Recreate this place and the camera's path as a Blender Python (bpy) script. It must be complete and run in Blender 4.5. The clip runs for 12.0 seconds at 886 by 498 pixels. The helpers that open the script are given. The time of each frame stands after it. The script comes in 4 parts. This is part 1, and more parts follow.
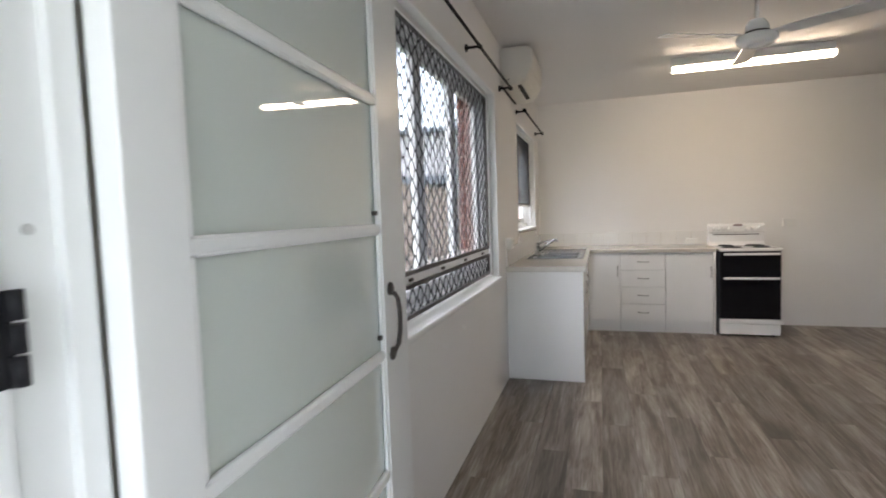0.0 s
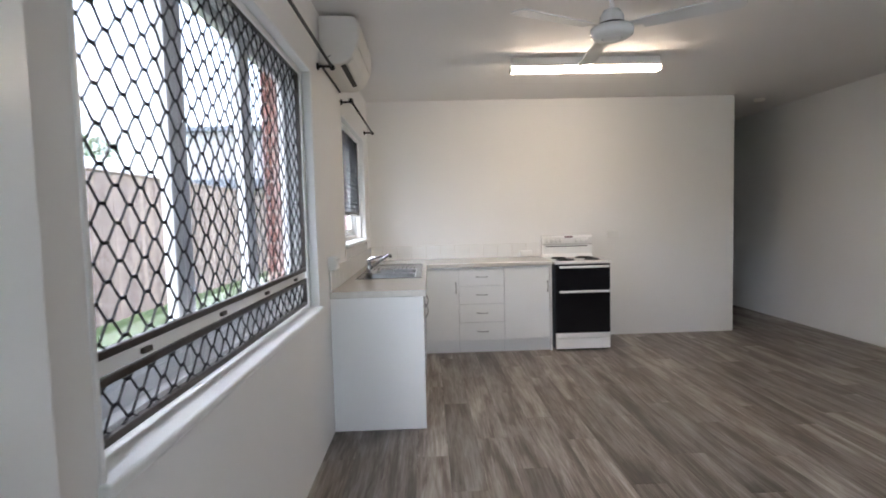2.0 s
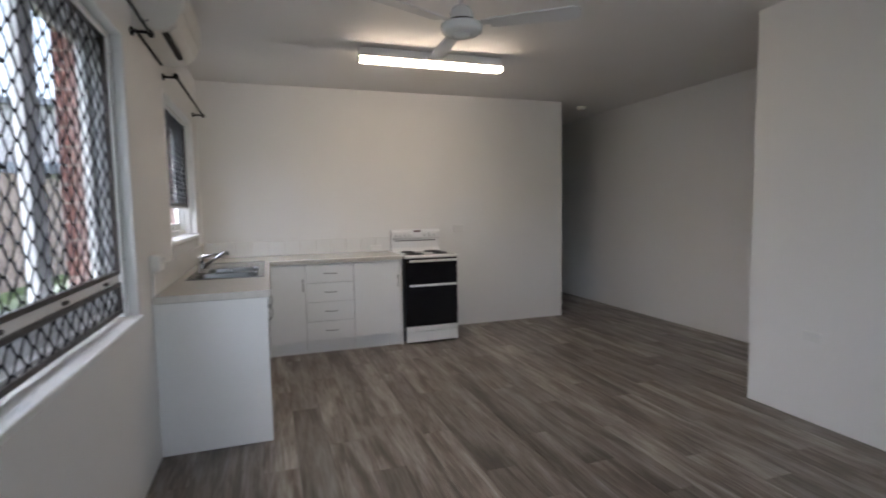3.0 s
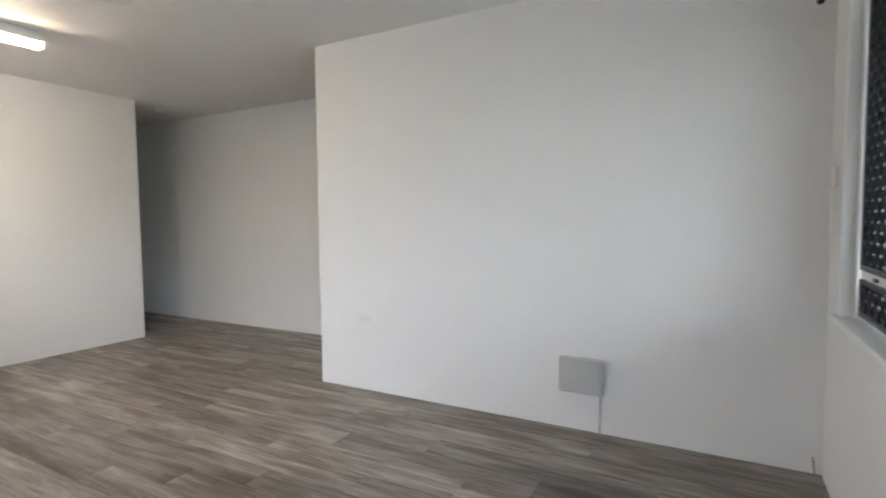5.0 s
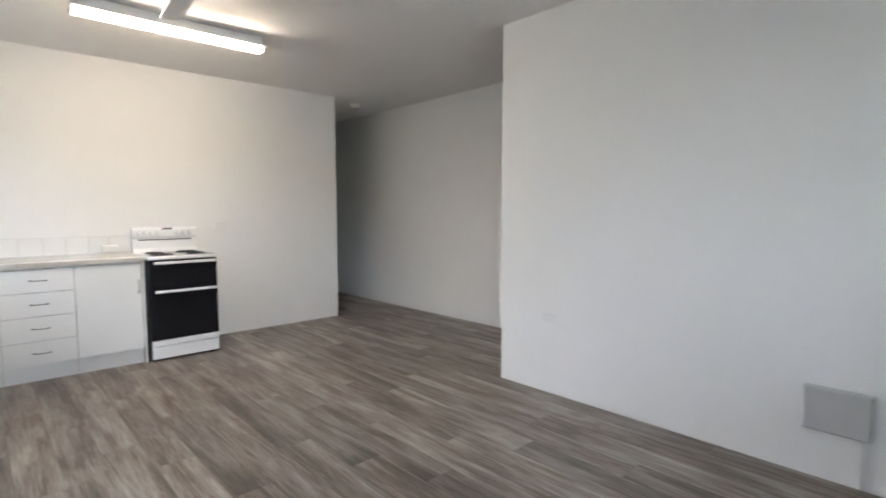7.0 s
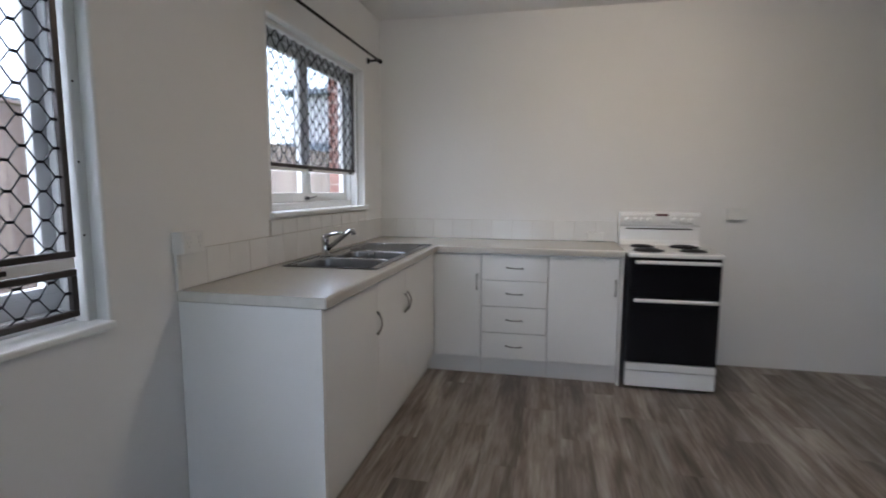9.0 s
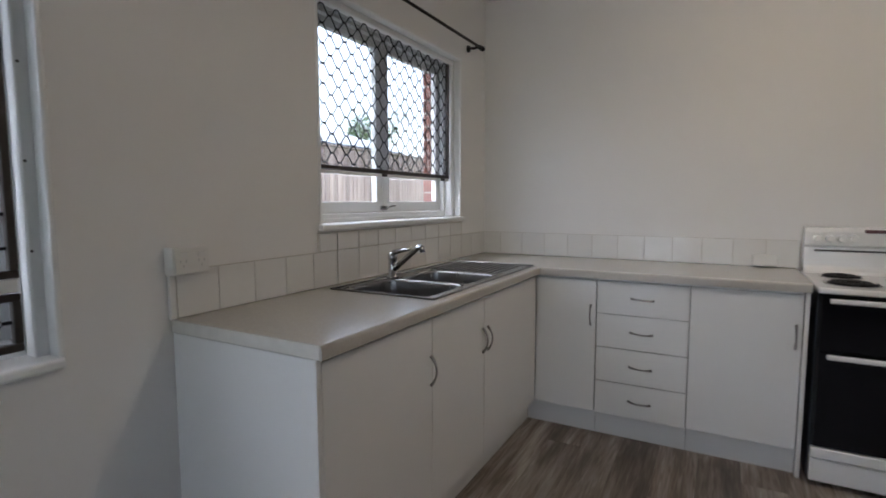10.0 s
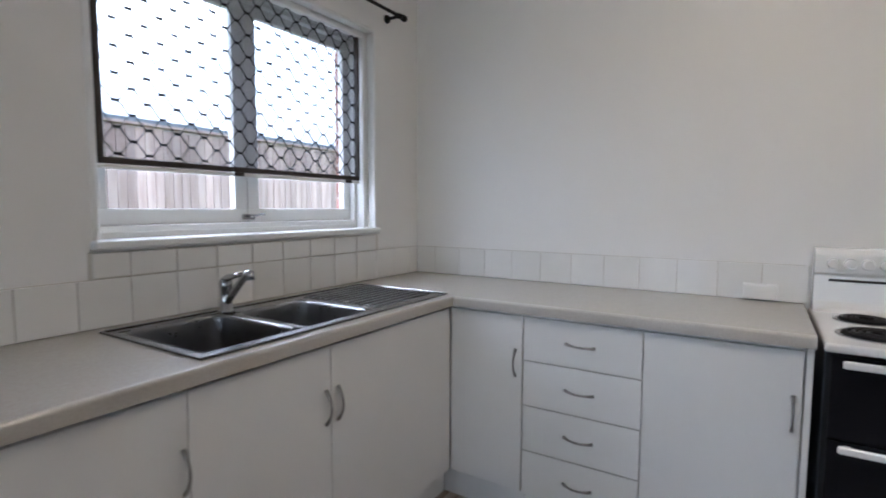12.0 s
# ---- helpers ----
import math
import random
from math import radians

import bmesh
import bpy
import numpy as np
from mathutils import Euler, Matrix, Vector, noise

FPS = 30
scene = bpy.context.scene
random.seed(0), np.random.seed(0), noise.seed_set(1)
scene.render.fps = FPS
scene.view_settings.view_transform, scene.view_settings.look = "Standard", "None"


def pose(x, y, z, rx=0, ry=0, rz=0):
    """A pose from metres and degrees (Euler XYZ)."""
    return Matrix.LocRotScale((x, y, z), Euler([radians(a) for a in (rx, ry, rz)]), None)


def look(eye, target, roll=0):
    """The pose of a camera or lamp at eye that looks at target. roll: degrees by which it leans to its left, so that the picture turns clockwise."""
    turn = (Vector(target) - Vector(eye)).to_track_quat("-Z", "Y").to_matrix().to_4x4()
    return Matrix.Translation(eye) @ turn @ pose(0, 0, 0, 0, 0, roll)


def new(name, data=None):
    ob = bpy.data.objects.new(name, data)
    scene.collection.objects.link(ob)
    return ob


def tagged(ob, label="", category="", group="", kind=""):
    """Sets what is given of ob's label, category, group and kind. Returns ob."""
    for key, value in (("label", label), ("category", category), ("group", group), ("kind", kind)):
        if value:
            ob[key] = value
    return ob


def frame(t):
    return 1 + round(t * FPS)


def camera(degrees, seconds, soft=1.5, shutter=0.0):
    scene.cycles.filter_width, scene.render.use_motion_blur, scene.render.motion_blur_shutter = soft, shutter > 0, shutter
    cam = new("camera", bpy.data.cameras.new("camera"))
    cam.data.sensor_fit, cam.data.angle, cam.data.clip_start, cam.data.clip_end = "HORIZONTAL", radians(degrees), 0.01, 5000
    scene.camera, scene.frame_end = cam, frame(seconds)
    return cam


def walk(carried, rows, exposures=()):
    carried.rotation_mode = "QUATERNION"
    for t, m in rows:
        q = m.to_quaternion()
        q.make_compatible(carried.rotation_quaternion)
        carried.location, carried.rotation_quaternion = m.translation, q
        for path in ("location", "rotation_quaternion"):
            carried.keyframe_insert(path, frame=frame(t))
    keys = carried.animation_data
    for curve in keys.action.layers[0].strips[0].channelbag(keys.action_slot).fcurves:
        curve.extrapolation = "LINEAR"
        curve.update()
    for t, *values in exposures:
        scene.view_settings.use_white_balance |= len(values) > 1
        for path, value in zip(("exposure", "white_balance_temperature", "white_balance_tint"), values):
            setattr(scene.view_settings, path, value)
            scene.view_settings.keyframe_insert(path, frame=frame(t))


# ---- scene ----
cam = camera(82.1, 12.0, 1.8, 0.35)
PATH = [
    (0, (0.716, -6.327, 1.317), (0.124, -4.421, 1.187), -2.0),
    (0.5, (0.619, -6.084, 1.321), (0.29, -4.115, 1.203), -2.0),
    (1, (0.554, -5.877, 1.35), (0.482, -3.881, 1.239), -1.9),
    (1.5, (0.599, -5.71, 1.347), (0.606, -3.714, 1.236), -1.8),
    (2, (0.63, -5.545, 1.348), (0.686, -3.55, 1.225), -1.5),
    (2.5, (0.608, -5.448, 1.349), (0.881, -3.471, 1.215), -1.4),
    (3, (0.61, -5.434, 1.35), (1.255, -3.548, 1.19), -1.0),
    (3.5, (0.646, -5.462, 1.34), (1.65, -3.741, 1.173), -0.4),
    (3.7, (0.642, -5.457, 1.337), (1.796, -3.833, 1.166), -0.6),
    (5.3, (0.714, -5.658, 1.275), (2.522, -4.809, 1.174), -0.5),
    (5.5, (0.739, -5.68, 1.276), (2.565, -4.868, 1.181), -0.5),
    (6, (0.688, -5.678, 1.275), (2.487, -4.81, 1.177), -0.6),
    (6.5, (0.703, -5.557, 1.258), (2.321, -4.386, 1.142), -0.5),
    (8.3, (1.301, -4.572, 1.307), (1.639, -2.614, 1.082), 0.3),
    (8.5, (1.327, -4.419, 1.303), (1.44, -2.435, 1.079), 0.3),
    (9, (1.379, -3.99, 1.279), (0.961, -2.048, 1.048), 0.2),
    (9.5, (1.418, -3.645, 1.267), (0.687, -1.796, 1.051), -0.2),
    (10, (1.476, -3.304, 1.258), (0.52, -1.558, 1.072), -0.1),
    (10.5, (1.499, -3.016, 1.262), (0.409, -1.348, 1.092), 0.4),
    (11, (1.529, -2.754, 1.256), (0.399, -1.111, 1.103), 0.5),
    (11.5, (1.583, -2.572, 1.257), (0.454, -0.929, 1.103), 0.5),
    (12, (1.685, -2.412, 1.264), (0.628, -0.722, 1.103), 0.2),
]
EXPOSURE = [(0.0, 3.3, 6250), (1.0, 3.46, 6130), (2.0, 3.53, 5880), (2.5, 3.49, 5850), (3.0, 2.95, 5860), (3.5, 3.53, 5960), (5.5, 4.17, 5870), (6.5, 4.02, 5820),
            (8.5, 3.64, 5660), (9.0, 2.82, 5640), (9.5, 2.65, 5700), (10.0, 2.63, 5760), (10.5, 3.02, 5650), (11.0, 3.0, 5540), (12.0, 3.02, 5380)]
walk(cam, [(t, look(eye, target, roll)) for t, eye, target, roll in PATH], [(t, e, k, 10 if 4 < t < 8 else 13 if t < 4 else 12) for t, e, k in EXPOSURE])

# ---- light ----
world = bpy.data.worlds.new("overcast_sky")
scene.world = world
world.use_nodes = True
wn, wl = world.node_tree.nodes, world.node_tree.links
sky = wn.new("ShaderNodeTexSky")
sky.sky_type, sky.sun_disc = "NISHITA", False
sky.sun_elevation, sky.sun_rotation = radians(64), radians(-110)
sky.air_density, sky.dust_density, sky.ozone_density = 1.2, 2.5, 1.0
cloud = wn.new("ShaderNodeHueSaturation")
cloud.inputs["Saturation"].default_value = 0.5
wl.new(sky.outputs[0], cloud.inputs["Color"])
wl.new(cloud.outputs[0], wn["Background"].inputs[0])
wn["Background"].inputs[1].default_value = 0.15
sun = new("sun", bpy.data.lights.new("sun", "SUN"))
sun.data.energy, sun.data.angle, sun.data.color = 0.95, radians(120), (1.0, 0.985, 0.97)
sun.matrix_world = look((-9.4, -6.4, 20.0), (0, -3, 0))
LAMP_GLOW = 4.5

# ---- building helpers ----


def box(bm, x0, x1, y0, y1, z0, z1, bevel=0.0, seg=2):
    m = Matrix.LocRotScale(((x0 + x1) / 2, (y0 + y1) / 2, (z0 + z1) / 2), None, (abs(x1 - x0), abs(y1 - y0), abs(z1 - z0)))
    verts = bmesh.ops.create_cube(bm, size=1.0, matrix=m)["verts"]
    if bevel:
        edges = list({e for v in verts for e in v.link_edges})
        bmesh.ops.bevel(bm, geom=edges, offset=bevel, segments=seg, profile=0.5, affect="EDGES", clamp_overlap=True)
    return bm


def one_box(*a, **k):
    return box(bmesh.new(), *a, **k)


def tube(bm, points, r, seg=10, closed_ends=True):
    """A round rod swept along points; r is one radius or one for each point."""
    pts = [Vector(p) for p in points]
    rad = r if isinstance(r, (list, tuple)) else [r] * len(pts)
    rings, side = [], None
    for i, p in enumerate(pts):
        d = (pts[min(i + 1, len(pts) - 1)] - pts[max(i - 1, 0)]).normalized()
        if side is None:
            side = d.orthogonal().normalized()
        side = (side - d * side.dot(d)).normalized()
        up = d.cross(side)
        rings.append([bm.verts.new(p + rad[i] * (math.cos(a) * side + math.sin(a) * up)) for a in (2 * math.pi * k / seg for k in range(seg))])
    for a, b in zip(rings, rings[1:]):
        for k in range(seg):
            bm.faces.new((a[k], a[(k + 1) % seg], b[(k + 1) % seg], b[k])).smooth = True
    if closed_ends:
        bm.faces.new(list(reversed(rings[0])))
        bm.faces.new(rings[-1])
    return bm


def lathe(bm, centre, profile, seg=28, smooth=True):
    """A turned shape about the vertical through centre; profile: (radius, height) from one end to the other."""
    c, rings = Vector(centre), []
    for r, z in profile:
        rings.append([bm.verts.new(c + Vector((max(r, 0.0005) * math.cos(a), max(r, 0.0005) * math.sin(a), z))) for a in (2 * math.pi * k / seg for k in range(seg))])
    for a, b in zip(rings, rings[1:]):
        for k in range(seg):
            bm.faces.new((a[k], a[(k + 1) % seg], b[(k + 1) % seg], b[k])).smooth = smooth
    bm.faces.new(list(reversed(rings[0])))
    bm.faces.new(rings[-1])
    bmesh.ops.recalc_face_normals(bm, faces=bm.faces)
    return bm


def cells(us, vs, keep, w0, w1, put):
    """A slab from the cells of a grid: keep(u, v) says which stand; put(u, v, w) turns them into places."""
    bm, made = bmesh.new(), {}

    def vert(i, j, w):
        key = (i, j, w)
        if key not in made:
            made[key] = bm.verts.new(put(us[i], vs[j], w))
        return made[key]

    full = {(i, j) for i in range(len(us) - 1) for j in range(len(vs) - 1) if keep((us[i] + us[i + 1]) / 2, (vs[j] + vs[j + 1]) / 2)}
    for i, j in full:
        ring = ((i, j), (i + 1, j), (i + 1, j + 1), (i, j + 1))
        bm.faces.new([vert(*p, w1) for p in ring])
        bm.faces.new([vert(*p, w0) for p in reversed(ring)])
        for k, (di, dj) in enumerate(((0, -1), (1, 0), (0, 1), (-1, 0))):
            if (i + di, j + dj) not in full:
                a, b = ring[k], ring[(k + 1) % 4]
                bm.faces.new((vert(*a, w0), vert(*b, w0), vert(*b, w1), vert(*a, w1)))
    bmesh.ops.recalc_face_normals(bm, faces=bm.faces)
    return bm


def mesh_of(bm, name, material):
    me = bpy.data.meshes.new(name)
    bm.to_mesh(me)
    bm.free()
    me.materials.append(material)
    return me


def thing(name, at, label, category, group="", kind=""):
    ob = new(name)
    ob.empty_display_size = 0.1
    ob.location = at
    return tagged(ob, label, category, group, kind)


def base_of(ob):
    p = Vector((0, 0, 0))
    while ob:
        p += ob.location
        ob = ob.parent
    return p


def part(name, bm, material, parent, label=""):
    bmesh.ops.translate(bm, verts=bm.verts, vec=-base_of(parent))
    ob = new(name, mesh_of(bm, name, material))
    ob.parent = parent
    return tagged(ob, label)


def structure(name, bm, material, label, category):
    return tagged(new(name, mesh_of(bm, name, material)), label, category, "", "structure")


def piece(name, mesh, parent, at, turn=0.0):
    ob = new(name, mesh)
    ob.parent = parent
    ob.location = Vector(at) - base_of(parent)
    if turn:
        ob.rotation_euler = (0, 0, turn)
    return ob


# ---- materials ----


def nodes_of(name):
    m = bpy.data.materials.new(name)
    m.use_nodes = True
    t = m.node_tree
    return m, t.nodes, t.links, t.nodes["Principled BSDF"]


def surface(name, c1, c2, rough=0.5, spread=0.08, metal=0.0, coarse=1.5, fine=60.0, bump=0.1, depth=0.002, spec=0.5, stretch=(1, 1, 1), vary=0.0, coat=0.0):
    """A surface with two scales of change: broad blotches between two colours, and fine grain in relief and gloss."""
    m, n, l, bsdf = nodes_of(name)
    tc, mp = n.new("ShaderNodeTexCoord"), n.new("ShaderNodeMapping")
    mp.inputs["Scale"].default_value = stretch
    l.new(tc.outputs["Object"], mp.inputs["Vector"])
    vec = mp.outputs[0]
    if vary:
        info, add = n.new("ShaderNodeObjectInfo"), n.new("ShaderNodeVectorMath")
        scale = n.new("ShaderNodeVectorMath")
        scale.operation, scale.inputs[0].default_value = "SCALE", (31.0, 17.0, 23.0)
        l.new(info.outputs["Random"], scale.inputs["Scale"])
        l.new(vec, add.inputs[0])
        l.new(scale.outputs[0], add.inputs[1])
        vec = add.outputs[0]
    big, small = n.new("ShaderNodeTexNoise"), n.new("ShaderNodeTexNoise")
    big.inputs["Scale"].default_value, big.inputs["Detail"].default_value = coarse, 5
    small.inputs["Scale"].default_value, small.inputs["Detail"].default_value = fine, 3
    l.new(vec, big.inputs["Vector"])
    l.new(vec, small.inputs["Vector"])
    mix = n.new("ShaderNodeMix")
    mix.data_type = "RGBA"
    mix.inputs[6].default_value, mix.inputs[7].default_value = (*c1, 1), (*c2, 1)
    ramp = n.new("ShaderNodeMapRange")
    ramp.inputs[1].default_value, ramp.inputs[2].default_value = 0.3, 0.7
    l.new(big.outputs[0], ramp.inputs[0])
    l.new(ramp.outputs[0], mix.inputs[0])
    out = mix.outputs[2]
    if vary:
        hsv, rng = n.new("ShaderNodeHueSaturation"), n.new("ShaderNodeMapRange")
        rng.inputs[3].default_value, rng.inputs[4].default_value = 1 - vary, 1 + vary
        l.new(info.outputs["Random"], rng.inputs[0])
        l.new(rng.outputs[0], hsv.inputs["Value"])
        l.new(out, hsv.inputs["Color"])
        out = hsv.outputs[0]
    l.new(out, bsdf.inputs["Base Color"])
    rr = n.new("ShaderNodeMapRange")
    rr.inputs[3].default_value, rr.inputs[4].default_value = max(rough - spread, 0.02), min(rough + spread, 1)
    l.new(small.outputs[0], rr.inputs[0])
    l.new(rr.outputs[0], bsdf.inputs["Roughness"])
    bsdf.inputs["Metallic"].default_value = metal
    bsdf.inputs["Specular IOR Level"].default_value = spec
    bsdf.inputs["Coat Weight"].default_value = coat
    bsdf.inputs["Coat Roughness"].default_value = 0.08
    if bump:
        b = n.new("ShaderNodeBump")
        b.inputs["Strength"].default_value, b.inputs["Distance"].default_value = bump, depth
        l.new(small.outputs[0], b.inputs["Height"])
        l.new(b.outputs[0], bsdf.inputs["Normal"])
    return m


def plank_wood():
    """Grey-brown printed oak, the grain along y."""
    m, n, l, bsdf = nodes_of("grey_oak_vinyl")
    tc, info = n.new("ShaderNodeTexCoord"), n.new("ShaderNodeObjectInfo")
    off, add = n.new("ShaderNodeVectorMath"), n.new("ShaderNodeVectorMath")
    off.operation, off.inputs[0].default_value = "SCALE", (13.0, 41.0, 7.0)
    l.new(info.outputs["Random"], off.inputs["Scale"])
    l.new(tc.outputs["Object"], add.inputs[0])
    l.new(off.outputs[0], add.inputs[1])

    def noise_at(scale, stretch, detail, distort=0.0):
        mp, t = n.new("ShaderNodeMapping"), n.new("ShaderNodeTexNoise")
        mp.inputs["Scale"].default_value = stretch
        t.inputs["Scale"].default_value, t.inputs["Detail"].default_value, t.inputs["Distortion"].default_value = scale, detail, distort
        l.new(add.outputs[0], mp.inputs["Vector"])
        l.new(mp.outputs[0], t.inputs["Vector"])
        return t.outputs[0]

    streak, fine, cloudy = noise_at(4.6, (2.6, 0.24, 1), 8, 1.0), noise_at(38, (2.3, 0.12, 1), 6, 0.9), noise_at(2.6, (1.7, 0.5, 1), 5, 1.0)
    ramp = n.new("ShaderNodeValToRGB")
    e = ramp.color_ramp.elements
    e[0].position, e[0].color = 0.35, (0.054, 0.042, 0.034, 1)
    e[1].position, e[1].color = 0.67, (0.440, 0.413, 0.378, 1)
    low = ramp.color_ramp.elements.new(0.45)
    low.color = (0.128, 0.100, 0.080, 1)
    mid = ramp.color_ramp.elements.new(0.54)
    mid.color = (0.250, 0.217, 0.186, 1)
    s1 = n.new("ShaderNodeMath")
    s1.operation = "MULTIPLY_ADD"
    s1.inputs[1].default_value, s1.inputs[2].default_value = 0.30, 0.0
    l.new(fine, s1.inputs[0])
    s2 = n.new("ShaderNodeMath")
    s2.operation = "MULTIPLY_ADD"
    s2.inputs[1].default_value = 0.42
    l.new(streak, s2.inputs[0])
    l.new(s1.outputs[0], s2.inputs[2])
    s3 = n.new("ShaderNodeMath")
    s3.operation = "MULTIPLY_ADD"
    s3.inputs[1].default_value = 0.30
    l.new(cloudy, s3.inputs[0])
    l.new(s2.outputs[0], s3.inputs[2])
    l.new(s3.outputs[0], ramp.inputs[0])
    hsv, rng = n.new("ShaderNodeHueSaturation"), n.new("ShaderNodeMapRange")
    rng.inputs[3].default_value, rng.inputs[4].default_value = 0.74, 1.24
    l.new(info.outputs["Random"], rng.inputs[0])
    l.new(rng.outputs[0], hsv.inputs["Value"])
    l.new(ramp.outputs[0], hsv.inputs["Color"])
    l.new(hsv.outputs[0], bsdf.inputs["Base Color"])
    rr = n.new("ShaderNodeMapRange")
    rr.inputs[3].default_value, rr.inputs[4].default_value = 0.30, 0.48
    l.new(fine, rr.inputs[0])
    l.new(rr.outputs[0], bsdf.inputs["Roughness"])
    b = n.new("ShaderNodeBump")
    b.inputs["Strength"].default_value, b.inputs["Distance"].default_value = 0.25, 0.001
    l.new(fine, b.inputs["Height"])
    l.new(b.outputs[0], bsdf.inputs["Normal"])
    return m


def glowing(name, colour, strength):
    m, n, l, bsdf = nodes_of(name)
    bsdf.inputs["Base Color"].default_value = (0.85, 0.85, 0.83, 1)
    bsdf.inputs["Emission Color"].default_value = (*colour, 1)
    bsdf.inputs["Emission Strength"].default_value = strength
    return m


def clear_glass(name, tint, rough=0.0):
    m, n, l, bsdf = nodes_of(name)
    bsdf.inputs["Base Color"].default_value = (*tint, 1)
    bsdf.inputs["Transmission Weight"].default_value = 1.0
    bsdf.inputs["Roughness"].default_value = rough
    bsdf.inputs["IOR"].default_value = 1.5
    return m


def woven_mesh(name, fibre, open_share):
    """Fine woven wire, too fine to be told apart: part fibre, part gap."""
    m, n, l, bsdf = nodes_of(name)
    gap, mix = n.new("ShaderNodeBsdfTransparent"), n.new("ShaderNodeMixShader")
    tc, noise, rng = n.new("ShaderNodeTexCoord"), n.new("ShaderNodeTexNoise"), n.new("ShaderNodeMapRange")
    noise.inputs["Scale"].default_value = 9.0
    l.new(tc.outputs["Object"], noise.inputs["Vector"])
    rng.inputs[3].default_value, rng.inputs[4].default_value = 1 - open_share - 0.05, 1 - open_share + 0.05
    l.new(noise.outputs[0], rng.inputs[0])
    l.new(rng.outputs[0], mix.inputs[0])
    bsdf.inputs["Base Color"].default_value = (*fibre, 1)
    bsdf.inputs["Roughness"].default_value = 0.6
    bsdf.inputs["Specular IOR Level"].default_value = 0.2
    l.new(gap.outputs[0], mix.inputs[1])
    l.new(bsdf.outputs[0], mix.inputs[2])
    l.new(mix.outputs[0], n["Material Output"].inputs["Surface"])
    return m


FLYWIRE = woven_mesh("grey_insect_mesh", (0.075, 0.085, 0.105), 0.79)
WALL = surface("white_wall_paint", (0.80, 0.793, 0.775), (0.83, 0.822, 0.805), 0.6, 0.08, coarse=0.8, fine=90, bump=0.12, depth=0.0015)
CEIL = surface("white_ceiling_paint", (0.78, 0.77, 0.75), (0.81, 0.80, 0.78), 0.75, 0.05, coarse=0.7, fine=50, bump=0.08)
TRIM = surface("white_gloss_paint", (0.80, 0.81, 0.80), (0.84, 0.845, 0.835), 0.3, 0.03, coarse=2, fine=25, bump=0.03, depth=0.001)
FLOOR = plank_wood()
SCREED = surface("dark_floor_joint", (0.05, 0.042, 0.036), (0.07, 0.06, 0.05), 0.8)
LAMINATE = surface("white_laminate", (0.80, 0.80, 0.785), (0.83, 0.825, 0.81), 0.14, 0.04, coarse=2, fine=120, bump=0.03, depth=0.0006)
WORKTOP = surface("beige_laminate_worktop", (0.47, 0.445, 0.40), (0.53, 0.505, 0.46), 0.2, 0.04, coarse=160, fine=400, bump=0.05, depth=0.0005)
STEEL = surface("brushed_stainless_steel", (0.25, 0.25, 0.255), (0.32, 0.32, 0.325), 0.24, 0.06, 1.0, coarse=6, fine=40, bump=0.05, depth=0.0006, stretch=(12, 1, 1))
CHROME = surface("chrome", (0.42, 0.42, 0.43), (0.50, 0.50, 0.51), 0.08, 0.04, 1.0, bump=0)
PEWTER = surface("pewter", (0.26, 0.25, 0.24), (0.36, 0.35, 0.33), 0.3, 0.08, 1.0, coarse=30, bump=0.05)
BLACK = surface("black_powder_coat", (0.010, 0.010, 0.012), (0.018, 0.018, 0.02), 0.55, 0.1, coarse=10, fine=200, bump=0.08, depth=0.0006, spec=0.18)
BRONZE = surface("dark_bronze_aluminium", (0.04, 0.035, 0.032), (0.065, 0.055, 0.05), 0.4, 0.1, 0.5, coarse=8)
OVEN = surface("black_oven_glass", (0.006, 0.006, 0.008), (0.010, 0.010, 0.012), 0.06, 0.03, bump=0, spec=0.22)
ENAMEL = surface("white_enamel", (0.80, 0.80, 0.79), (0.84, 0.84, 0.83), 0.16, 0.05, coarse=3, bump=0.02)
EDGE = surface("pale_laminate_edge", (0.60, 0.58, 0.53), (0.67, 0.65, 0.60), 0.4, coarse=20)
TILE = surface("white_glazed_tile", (0.78, 0.775, 0.75), (0.82, 0.815, 0.795), 0.06, 0.03, coarse=5, fine=14, bump=0.04, depth=0.001, vary=0.03)
GROUT = surface("brownish_grey_grout", (0.55, 0.52, 0.47), (0.64, 0.61, 0.56), 0.85, 0.05, coarse=12, fine=120, bump=0.3)
PLASTIC = surface("white_plastic", (0.77, 0.765, 0.74), (0.80, 0.795, 0.77), 0.35, 0.06, coarse=6, bump=0.02)
AGED = surface("aged_white_plastic", (0.74, 0.72, 0.66), (0.78, 0.76, 0.70), 0.38, 0.06, coarse=5, bump=0.02)
GREYBOX = surface("pale_grey_plastic", (0.52, 0.52, 0.51), (0.56, 0.56, 0.55), 0.45, 0.06, coarse=6, bump=0.04)
DARK = surface("dark_void", (0.02, 0.02, 0.02), (0.03, 0.03, 0.03), 0.7)
RED = surface("dull_maroon_badge", (0.085, 0.032, 0.036), (0.12, 0.045, 0.048), 0.4)
GLASS = clear_glass("window_glass", (0.97, 0.985, 0.98))
DOORGLASS = clear_glass("greenish_door_glass", (0.90, 0.968, 0.92))
DOORGLASS.node_tree.nodes["Principled BSDF"].inputs["Coat Weight"].default_value = 0.9
DOORGLASS.node_tree.nodes["Principled BSDF"].inputs["Coat Roughness"].default_value = 0.015
DOORGLASS.node_tree.nodes["Principled BSDF"].inputs["Transmission Weight"].default_value = 0.35
